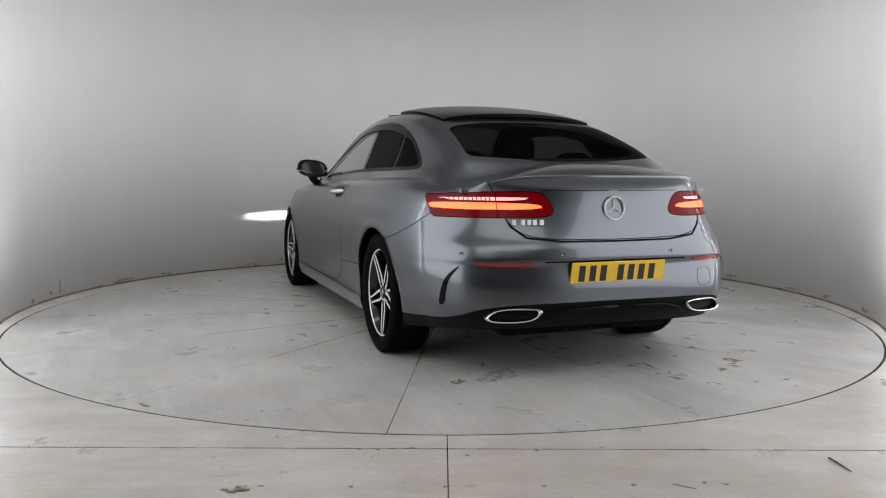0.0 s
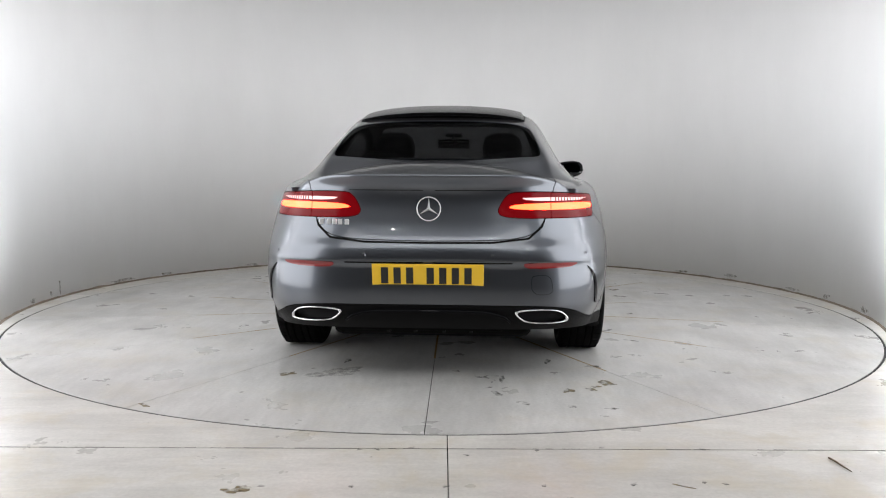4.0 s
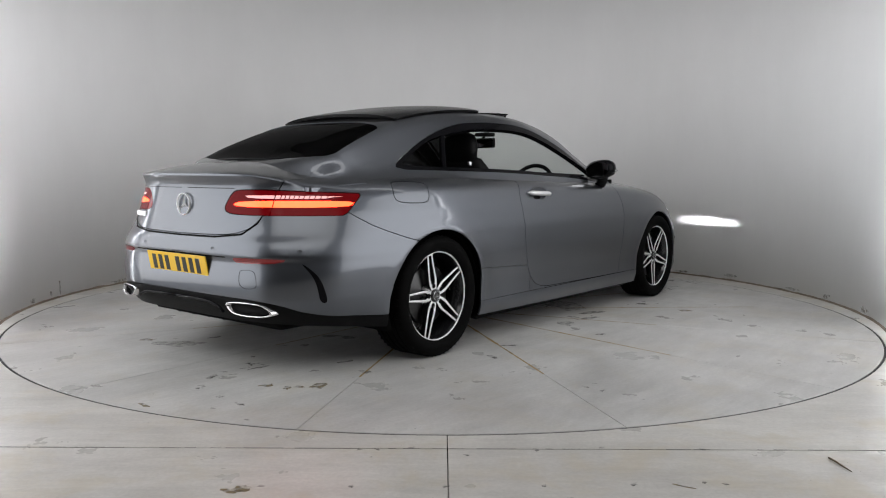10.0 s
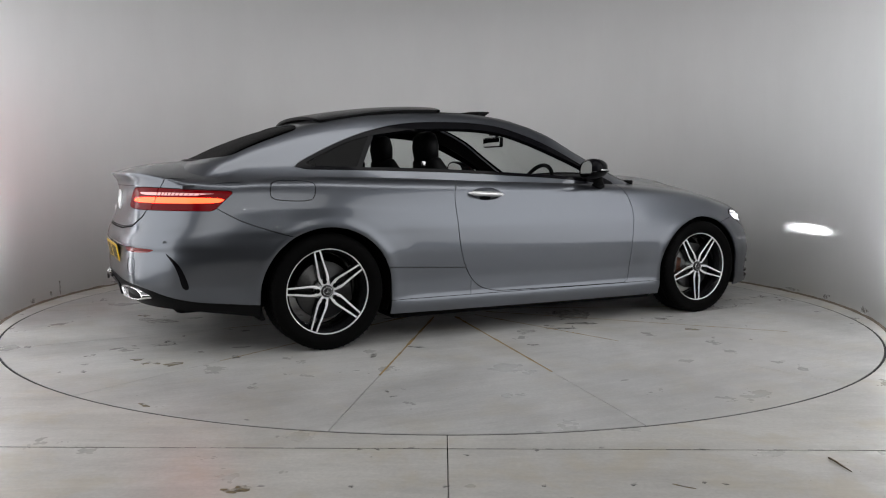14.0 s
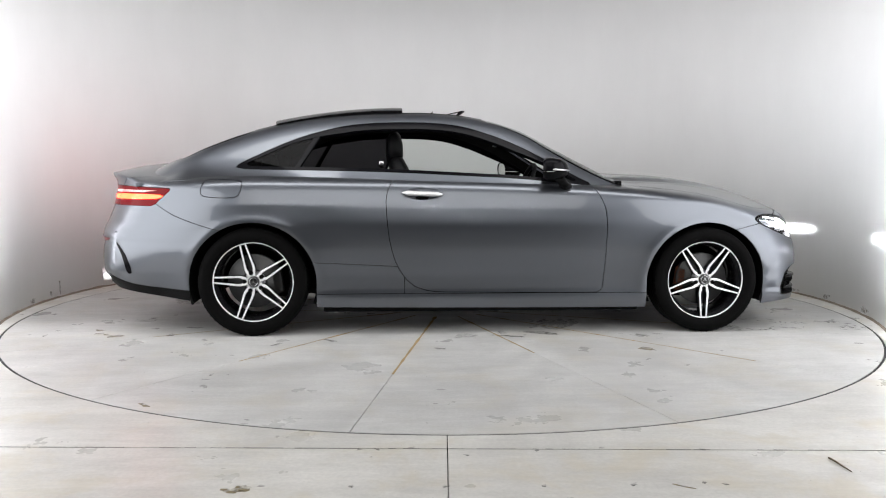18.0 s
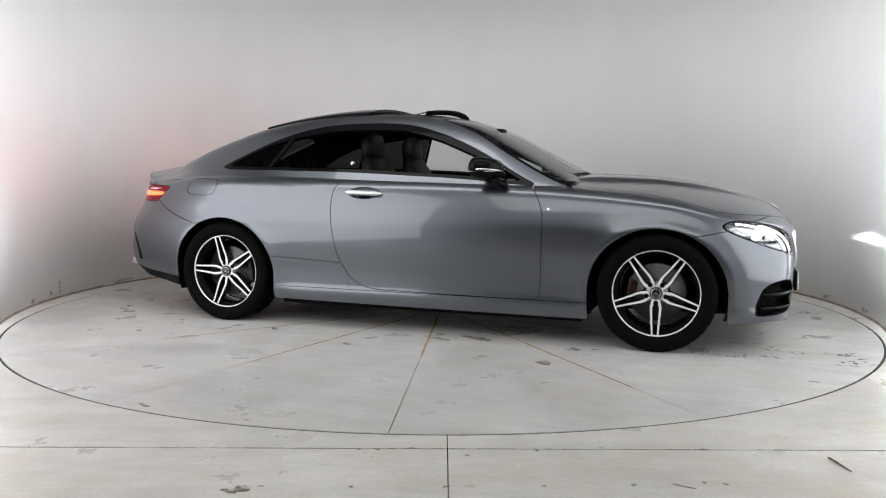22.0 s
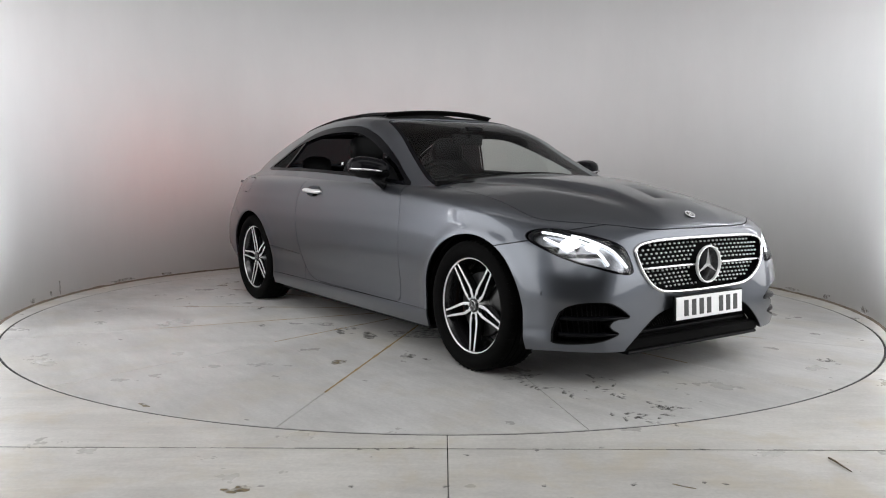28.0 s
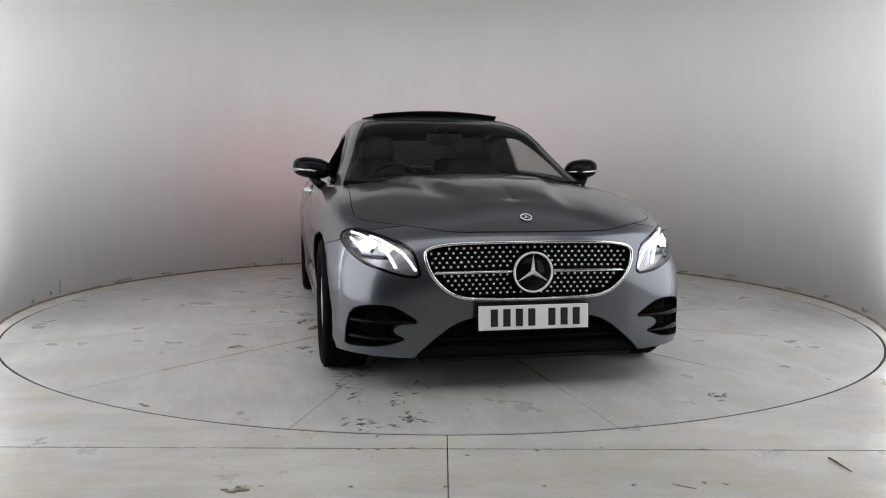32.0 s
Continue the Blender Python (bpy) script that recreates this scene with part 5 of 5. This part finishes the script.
# strips that follow the tail or the nose a little proud of it
def rear_patch(name, poly, mat, proud, parent=CAR, soft=1, label="", n=24, depth=0.012):
    """A piece of the tail's shape inside an outline of |y|, z, for both sides."""
    P = np.array(poly)
    ys, zs = np.linspace(P[:, 0].min() - 0.004, P[:, 0].max() + 0.004, n * 2), np.linspace(P[:, 1].min() - 0.004, P[:, 1].max() + 0.004, n)
    Y, Z = np.meshgrid(ys, zs, indexing="ij")
    X = tail_x(Y, Z) - proud
    V = np.stack([X, Y, Z], -1).reshape(-1, 3)
    F = [[i * n + j, i * n + j + 1, (i + 1) * n + j + 1, (i + 1) * n + j] for i in range(2 * n - 1) for j in range(n - 1)]
    piece = keep((V, F), poly_dist(V[:, 1], V[:, 2], poly, soft))
    obs = []
    for half in (piece, mirrored(piece)):
        obs.append(part(name, flanged(half, depth), mat, parent, label))
    return obs


rear_patch("reflector", [(0.44, 0.590), (0.455, 0.604), (0.70, 0.602), (0.705, 0.593), (0.66, 0.579), (0.47, 0.575)], RED_REFLECT, 0.004, label="slim red reflector")
VENT = [(-2.188, 0.383), (-2.212, 0.46), (-2.243, 0.525), (-2.302, 0.585), (-2.298, 0.572), (-2.264, 0.52), (-2.242, 0.46), (-2.226, 0.386)]
xs, zs = np.linspace(-2.315, -2.175, 40), np.linspace(0.37, 0.60, 40)
Vv = np.array([(x, flank_y(x, z) + 0.004, z) for x in xs for z in zs])
Fv = [[i * 40 + j, i * 40 + j + 1, (i + 1) * 40 + j + 1, (i + 1) * 40 + j] for i in range(39) for j in range(39)]
piece = keep((Vv, Fv), poly_dist(Vv[:, 0], Vv[:, 2], VENT, 2))
for half in (piece, mirrored(piece)):
    part("corner_vent", flanged(half, 0.012), BLACK_GLOSS, CAR, "upright black corner vent")
rear_patch("bumper_shelf", [(0.0, 0.606), (0.0, 0.6115), (0.70, 0.6105), (0.72, 0.606)], PAINT, 0.006, n=8)

# thin black strip that draws the shade under the bumper's crease
rear_patch("shelf_shade", [(-0.004, 0.6045), (0.42, 0.6035), (0.42, 0.5985), (-0.004, 0.599)], LINER, 0.003, n=6, depth=0.004, soft=0)
rear_patch("lid_seam", [(-0.004, 0.9385), (0.41, 0.9385), (0.41, 0.9355), (-0.004, 0.9355)], LINER, 0.0012, n=6, depth=0.003, soft=0)
# black strip in place of the shade below the boot lid's lower edge
rear_patch("lid_edge_shade", [(-0.004, 0.690), (0.30, 0.693), (0.47, 0.711), (0.535, 0.765), (0.552, 0.81), (0.545, 0.81), (0.528, 0.772), (0.465, 0.7195), (0.30, 0.7015), (-0.004, 0.6985)], LINER, 0.0012, n=40, depth=0.003, soft=0)
# outline of the towing eye cover
cover = smooth_loop([(-0.585, 0.455), (-0.580, 0.505), (-0.570, 0.535), (-0.550, 0.545), (-0.500, 0.545), (-0.480, 0.535), (-0.485, 0.455)], 2)
part("tow_cover_joint", tube([(float(tail_x(y, z)) - 0.0005, y, z) for y, z in cover], 0.0009, 5, closed=True), LINER, CAR)

# ---- exhaust tips, diffuser blades and trim ----
for side in (-1, 1):
    tip = smooth_loop([(0.405, 0.383), (0.60, 0.386), (0.655, 0.350), (0.648, 0.322), (0.47, 0.324), (0.42, 0.352)], 2)
    def ring_at(off, back):
        c = tip.mean(0)
        return [(float(tail_x(y, 0.36)) + back - 0.014, side * (c[0] + (y - c[0]) * off), c[1] + (z - c[1]) * (1 - (1 - off) * 2.2)) for y, z in tip]
    rings = [ring_at(1.04, 0.05), ring_at(1.06, 0.0), ring_at(1.02, -0.008), ring_at(0.95, 0.0), ring_at(0.93, 0.06)]
    n = len(tip)
    V = np.array(sum(rings, []))
    F = [[r * n + k, r * n + (k + 1) % n, (r + 1) * n + (k + 1) % n, (r + 1) * n + k] for r in range(4) for k in range(n)]
    F = F if side < 0 else [f[::-1] for f in F]
    ex = part("exhaust_tip", (V, F), CHROME, CAR, "chrome trapezoid exhaust tip")
    part("exhaust_well", (np.array(ring_at(0.94, 0.05)), [list(range(n))[::(1 if side > 0 else -1)]]), LINER, ex, smooth=False)
    pts = [(float(tail_x(y, 0.42)) - 0.010, side * y, z) for y, z in ((0.385, 0.330), (0.355, 0.352), (0.30, 0.368), (0.25, 0.374), (0.12, 0.377), (0.0, 0.378))]
    part("diffuser_trim", tube(pts, 0.0075, 8), BLACK_GLOSS, CAR)
for y in (-0.2, -0.07, 0.07, 0.2):
    part("diffuser_blade", turned(prism([(0, 0), (0.10, -0.09), (0.22, -0.09), (0.14, 0.03), (0.0, 0.06)], 0.016, 0.003), pose(-2.448, y + 0.008, 0.338, 90, 0, 0)), BLACK_TRIM, CAR, smooth=False)
part("diffuser_well", box(-2.38, 0, 0.33, 0.02, 0.70, 0.13, 0.005), LINER, CAR)

# ---- number plates: the marks are plain bars ----
def number_plate(name, x, z, tilt, mat, label, nose):
    pl = part(name, box(0, 0, 0, 0.006, 0.52, 0.111, 0.002, 1), mat, CAR, label, smooth=False, m=pose(x, 0, z, 0, tilt, 0))
    s = 1 if nose else -1
    y = -0.212
    for w in (0.050, 0.050, 0.050, 0.050, 0, 0.050, 0.050, 0.050):
        if w == 0:
            y += 0.037
            continue
        part("plate_mark", box(s * 0.0035, y + 0.025, 0.0, 0.002, 0.034, 0.079, 0.0005, 1), INK, pl, smooth=False)
        y += 0.0585
    return pl


number_plate("rear_number_plate", -2.484, 0.5435, -11, PLATE_YELLOW, "yellow plate with black marks", False)
number_plate("front_number_plate", 2.226, 0.370, -3, PLATE_WHITE, "white plate with black marks", True)
part("plate_holder", box(2.2155, 0, 0.370, 0.014, 0.535, 0.122, 0.004), BLACK_TRIM, CAR)
for i, y in enumerate((0.515, 0.475, 0.448, 0.421, 0.388)):
    part("model_mark", box(float(tail_x(y, 0.785)) - 0.005, y, 0.787, 0.008, 0.020, 0.026, 0.0015, 1), BADGE, CAR, smooth=False)

# ---- parking sensors ----
sensor = mesh_of("parking_sensor", *lathe([(0.0, 0.001), (0.0095, 0.001), (0.0105, 0.0022), (0.0125, 0.0012)], 20))
sensor.materials.append(PAINT)
for y, z in ((0.30, 0.637), (0.745, 0.637)):
    for sg in (-1, 1):
        x = float(tail_x(y, z))
        part("parking_sensor", sensor, None, CAR, m=pose(x + 0.0005, sg * y, z, 0, 0, math.degrees(math.atan2(1, sg * float(tail_x(y + 0.01, z) - tail_x(y, z)) / 0.01))))
for sg in (-1, 1):
    part("parking_sensor", sensor, None, CAR, m=pose(1.93, sg * (flank_y(1.93, 0.46) + 0.001), 0.46, 0, 0, (0 if sg > 0 else 180) - sg * 38))

# ---- sunroof: the lifted panel at the back of the opening, and the wind deflector ----
V, F = [], []
nx, ny = 24, 24
for i in range(nx + 1):
    u = i / nx
    x = -1.335 + 0.83 * u
    for j in range(ny + 1):
        v = -1 + 2 * j / ny
        crown = 0.028 * v * v + 0.014 * abs(v)**6
        z = 1.374 + 0.096 * math.sin(min(1.0, u * 1.02) * math.pi / 2)**0.9 - crown
        V.append((x - 0.03 * (1 - v * v) * (1 - u), v * 0.485, z))
for i in range(nx):
    for j in range(ny):
        F.append([i * (ny + 1) + j, (i + 1) * (ny + 1) + j, (i + 1) * (ny + 1) + j + 1, i * (ny + 1) + j + 1])
roof_lid = part("sunroof_panel", flanged((np.array(V), F), 0.018), ROOF_BLACK, CAR, "black glass sunroof panel, slid back and raised")
part("panel_underside", (np.array(V) - (0, 0, 0.018), [f[::-1] for f in F]), BLACK_TRIM, roof_lid)
V, F = [], []
for i in range(41):
    # round the raised panel's back and sides, open towards the nose
    if i < 14:
        x, y, lean = -0.56 - 0.755 * i / 13, -0.470, (0, 1)
    elif i < 27:
        x, y, lean = -1.315 - 0.030 * math.sin(math.pi * (i - 14) / 12), -0.470 + 0.94 * (i - 14) / 12, (1, 0)
    else:
        x, y, lean = -1.315 + 0.755 * (i - 27) / 13, 0.470, (0, -1)
    u, v = max(x + 1.335, 0) / 0.83, y / 0.485
    z = 1.374 + 0.096 * math.sin(min(1.0, u * 1.02) * math.pi / 2)**0.9 - 0.028 * v * v - 0.014 * abs(v)**6 - 0.016
    V += [(x, y, z), (x + lean[0] * 0.012, y + lean[1] * 0.012, min(z - 0.02, float(roof_at(x)) - 0.035))]
F = [[2 * i, 2 * i + 1, 2 * i + 3, 2 * i + 2] for i in range(40)]
part("sunroof_seal", flanged((np.array(V), F), 0.006), LINER, roof_lid, "matt black folding seal under the raised panel")
for side in (-1, 1):
    part("lift_arm", tube([(-0.60, side * 0.44, 1.385), (-0.53, side * 0.445, 1.412)], 0.006, 6), BLACK_TRIM, roof_lid)
    part("lift_arm", tube([(-1.15, side * 0.44, 1.325), (-1.10, side * 0.445, 1.368)], 0.009, 6), BLACK_TRIM, roof_lid)
arc = [(-0.060 - 0.055 * (abs(v)**2.2), v * 0.45, 1.452 - 0.026 * v * v) for v in np.linspace(-1, 1, 25)]
deflector = part("wind_deflector", tube(arc, 0.007, 8, flat=0.7), BLACK_TRIM, CAR, "raised black sunroof wind deflector")
V = [p for a in arc for p in (a, (a[0] - 0.03, a[1], a[2] - 0.028))]
part("deflector_net", flanged((np.array(V), [[2 * i, 2 * i + 1, 2 * i + 3, 2 * i + 2] for i in range(24)]), 0.003), CABIN, deflector)
for side in (-1, 1):
    part("deflector_arm", tube([(arc[0][0], side * 0.45, arc[0][2]), (-0.30, side * 0.44, 1.385)], 0.004, 6), BLACK_TRIM, deflector)

# ---- scuttle and wipers, dark strip under the rear window ----
V, F = [], []
ys = np.linspace(-0.66, 0.66, 40)
for y in ys:
    xf = 0.985 - 0.30 * abs(y / 0.7)**2.3
    zz = 0.997 - 0.05 * (y / 0.66)**2
    V += [(xf + 0.02, y, zz - 0.012), (xf - 0.05, y, zz + 0.004), (xf - 0.12, y, zz + 0.018), (xf - 0.16, y, zz + 0.0)]
for i in range(len(ys) - 1):
    for j in range(3):
        F.append([i * 4 + j, i * 4 + j + 1, i * 4 + j + 5, i * 4 + j + 4][::-1])
part("scuttle", (np.array(V), F), BLACK_TRIM, CAR, "black scuttle panel under the windscreen")
for y0, y1 in ((-0.60, -0.02), (-0.05, 0.52)):
    pts = [(0.885 - 0.22 * abs(y / 0.7)**2.3 - 0.012 * math.sin(3.1 * t), y, 1.020 - 0.035 * (y / 0.6)**2) for t, y in ((k / 12, y0 + (y1 - y0) * k / 12) for k in range(13))]
    wiper = part("wiper", tube(pts, 0.006, 6), BLACK_TRIM, CAR, "black wiper blade")
    part("wiper_arm", tube([(0.95 - 0.25 * abs(y0 / 0.7)**2.3, y0 + 0.02, 1.0), pts[6]], 0.0075, 6), BLACK_TRIM, wiper)
part("rear_window_strip", tube([(-2.045 + 0.14 * (y / 0.45)**2 * 0.5, y, 1.090 - 0.01 * (y / 0.45)**2) for y in np.linspace(-0.40, 0.40, 20)], 0.010, 6, flat=0.6), BLACK_GLOSS, CAR, "dark strip under the rear window")


# ---- cabin ----
def soft_block(rows, n=28, power=3.0):
    """A padded block: rounded sections stacked along a line. rows: centre, half sizes (a along y, b across), axis tilt handled by the centres."""
    V, F = [], []
    for (cx, cy, cz), a, b, lean in rows:
        for k in range(n):
            t = 2 * math.pi * k / n
            c, s = math.cos(t), math.sin(t)
            yy = a * abs(c)**(2 / power) * (1 if c > 0 else -1)
            dd = b * abs(s)**(2 / power) * (1 if s > 0 else -1)
            V.append((cx + dd * math.cos(lean), cy + yy, cz + dd * math.sin(lean)))
    m = len(rows)
    for r in range(m - 1):
        for k in range(n):
            F.append([r * n + k, (r + 1) * n + k, (r + 1) * n + (k + 1) % n, r * n + (k + 1) % n])
    F += [list(range(n)), [(m - 1) * n + k for k in reversed(range(n))]]
    return (np.array(V), F)


def build_seat(x, y):
    seat = part("front_seat", soft_block([((x + 0.0, y, 0.36), 0.24, 0.23, 0.1), ((x + 0.02, y, 0.46), 0.255, 0.25, 0.1), ((x + 0.02, y, 0.53), 0.245, 0.24, 0.1), ((x + 0.02, y, 0.55), 0.20, 0.20, 0.1)]), LEATHER, CAR, "black leather front seat")
    rows = []
    for t, a, b in ((0, 0.20, 0.07), (0.08, 0.25, 0.085), (0.3, 0.265, 0.085), (0.6, 0.26, 0.075), (0.85, 0.215, 0.062), (0.97, 0.165, 0.05), (1.0, 0.12, 0.03)):
        rows.append(((x - 0.22 - 0.235 * t, y, 0.50 + 0.62 * t), a, b, 0.33))
    part("backrest", soft_block(rows), LEATHER, seat)
    rows = [((x - 0.447 - 0.02 * t, y, 1.095 + 0.19 * t), a, b, 0.3) for t, a, b in ((0, 0.08, 0.04), (0.08, 0.125, 0.055), (0.5, 0.137, 0.06), (0.85, 0.12, 0.05), (1.0, 0.07, 0.025))]
    part("headrest", soft_block(rows), LEATHER, seat)
    for d in (-0.05, 0.05):
        part("headrest_post", tube([(x - 0.44, y + d, 1.05), (x - 0.455, y + d, 1.14)], 0.006, 6), CHROME, seat)
    part("belt_guide", box(x - 0.545, y + (-0.15 if y < 0 else 0.15), 1.075, 0.036, 0.025, 0.042, 0.010), SATIN, seat, "pale belt guide")
    return seat


build_seat(-0.10, -0.37)
build_seat(-0.10, 0.37)
bench = part("rear_bench", soft_block([((-0.95, 0, 0.36), 0.58, 0.22, 0.1), ((-0.95, 0, 0.50), 0.60, 0.24, 0.1), ((-0.95, 0, 0.54), 0.55, 0.2, 0.1)], power=5), LEATHER, CAR, "black leather rear bench")
part("backrest", soft_block([((-1.16, 0, 0.50), 0.56, 0.06, 0.4), ((-1.22, 0, 0.7), 0.60, 0.07, 0.4), ((-1.36, 0, 0.97), 0.56, 0.06, 0.4), ((-1.38, 0, 1.0), 0.50, 0.03, 0.4)], power=5), LEATHER, bench)
for y in (-0.36, 0.36):
    part("headrest", soft_block([((-1.385 - 0.02 * t, y, 1.0 + 0.14 * t), a, b, 0.3) for t, a, b in ((0, 0.10, 0.04), (0.3, 0.13, 0.05), (0.8, 0.12, 0.045), (1.0, 0.07, 0.02))]), LEATHER, bench)
part("parcel_shelf", box(-1.70, 0, 1.010, 0.62, 1.15, 0.02, 0.005), CABIN, CAR)
dash = part("dashboard", soft_block([((0.70, 0, 0.62), 0.68, 0.20, 0.0), ((0.70, 0, 0.80), 0.72, 0.24, 0.0), ((0.72, 0, 0.93), 0.70, 0.20, 0.1), ((0.74, 0, 0.965), 0.60, 0.12, 0.1)], n=40, power=5), CABIN, CAR, "black dashboard")
part("instrument_hood", soft_block([((0.60, -0.37, 0.90), 0.19, 0.10, 0), ((0.62, -0.37, 0.985), 0.18, 0.09, 0), ((0.64, -0.37, 1.0), 0.12, 0.05, 0)], power=4), LEATHER, dash)
part("centre_console", box(0.12, 0, 0.52, 0.95, 0.24, 0.34, 0.04, 3), CABIN, CAR)
wheel_c = Matrix.Translation((0.33, -0.37, 0.905)) @ pose(0, 0, 0, 0, -66, 0)
ring = [tuple(wheel_c @ Vector((0.185 * math.cos(a), 0.185 * math.sin(a), 0))) for a in np.linspace(0, 2 * math.pi, 49)[:-1]]
sw = part("steering_wheel", tube(ring, 0.015, 10, closed=True), LEATHER, CAR, "black leather steering wheel")
for d in ((0, 0.18), (0, -0.18), (-0.18, 0)):
    part("wheel_arm", tube([tuple(wheel_c @ Vector((0, 0, -0.01))), tuple(wheel_c @ Vector((d[0], d[1], 0)))], 0.02, 6, flat=0.5), CABIN, sw)
part("airbag_cover", lathe([(0.0, 0.03), (0.05, 0.026), (0.07, 0.01), (0.07, -0.03)], 24, "z"), CABIN, sw, m=wheel_c)
for side in (-1, 1):
    V, F = [], []
    xs = np.linspace(-0.60, 0.74, 20)
    for x in xs:
        yo = float(waist_y(x)) - 0.03
        V += [(x, side * (yo - 0.10), 0.30), (x, side * (yo - 0.12), 0.62), (x, side * (yo - 0.07), 0.72), (x, side * (yo - 0.06), 0.93), (x, side * (yo + 0.015), float(waist_z(x)) + 0.008)]
    for i in range(len(xs) - 1):
        for j in range(4):
            f = [i * 5 + j, i * 5 + j + 1, i * 5 + j + 6, i * 5 + j + 5]
            F.append(f if side > 0 else f[::-1])
    part("door_card", (np.array(V), F), LEATHER, CAR, "black inner door panel")
    V, F = [], []
    xs = np.linspace(-1.9, -0.58, 20)
    for x in xs:
        yo = float(waist_y(x)) - 0.03
        V += [(x, side * (yo - 0.10), 0.40), (x, side * (yo - 0.10), 0.75), (x, side * (yo - 0.05), 0.98), (x, side * (yo + 0.01), float(waist_z(x)) + 0.02)]
    for i in range(len(xs) - 1):
        for j in range(3):
            f = [i * 4 + j, i * 4 + j + 1, i * 4 + j + 5, i * 4 + j + 4]
            F.append(f if side > 0 else f[::-1])
    part("side_lining", (np.array(V), F), CABIN, CAR, "black rear side lining")
part("cabin_floor", box(-0.35, 0, 0.26, 2.3, 1.5, 0.03, 0.005), CABIN, CAR)
part("firewall", box(0.90, 0, 0.62, 0.03, 1.5, 0.70, 0.005), CABIN, CAR)
part("rear_bulkhead", box(-1.55, 0, 0.66, 0.03, 1.2, 0.66, 0.005), CABIN, CAR)
# headlining on the inside of pillars and roof
GHI = inset(GH, 0.022)
GHI = keep(GHI, -1.80 - GHI[0][:, 0])
part("headlining", (GHI[0], [f[::-1] for f in GHI[1]]), CABIN, CAR, "dark headlining")
RI = inset(ROOF_SKIN, 0.026)
part("roof_lining", (RI[0], [f[::-1] for f in RI[1]]), CABIN, CAR, "dark roof lining")
rv = part("rear_view_mirror", box(0.20, 0, 1.245, 0.03, 0.25, 0.075, 0.012, 3), BLACK_TRIM, CAR, "black rear-view mirror")
part("mirror_glass", box(0.183, 0, 1.245, 0.003, 0.235, 0.06, 0.001, 1), MIRROR, rv, smooth=False)
part("mirror_stem", tube([(0.215, 0, 1.26), (0.245, 0, 1.315)], 0.012, 8), BLACK_TRIM, rv)
part("sensor_pod", box(0.245, 0, 1.312, 0.10, 0.13, 0.03, 0.01), BLACK_TRIM, rv)


def motions():
    steps = [k * 0.5 for k in range(65)]
    walk(TABLE, [(t, pose(0, 0, 0, 0, 0, 110.291 - 5.89821 * t)) for t in steps])
    walk(CAR, [(t, pose(0, 0, 0, 0, 0, 110.291 - 5.89821 * t) @ pose(0.1976, -0.0668, 0)) for t in steps])


motions()
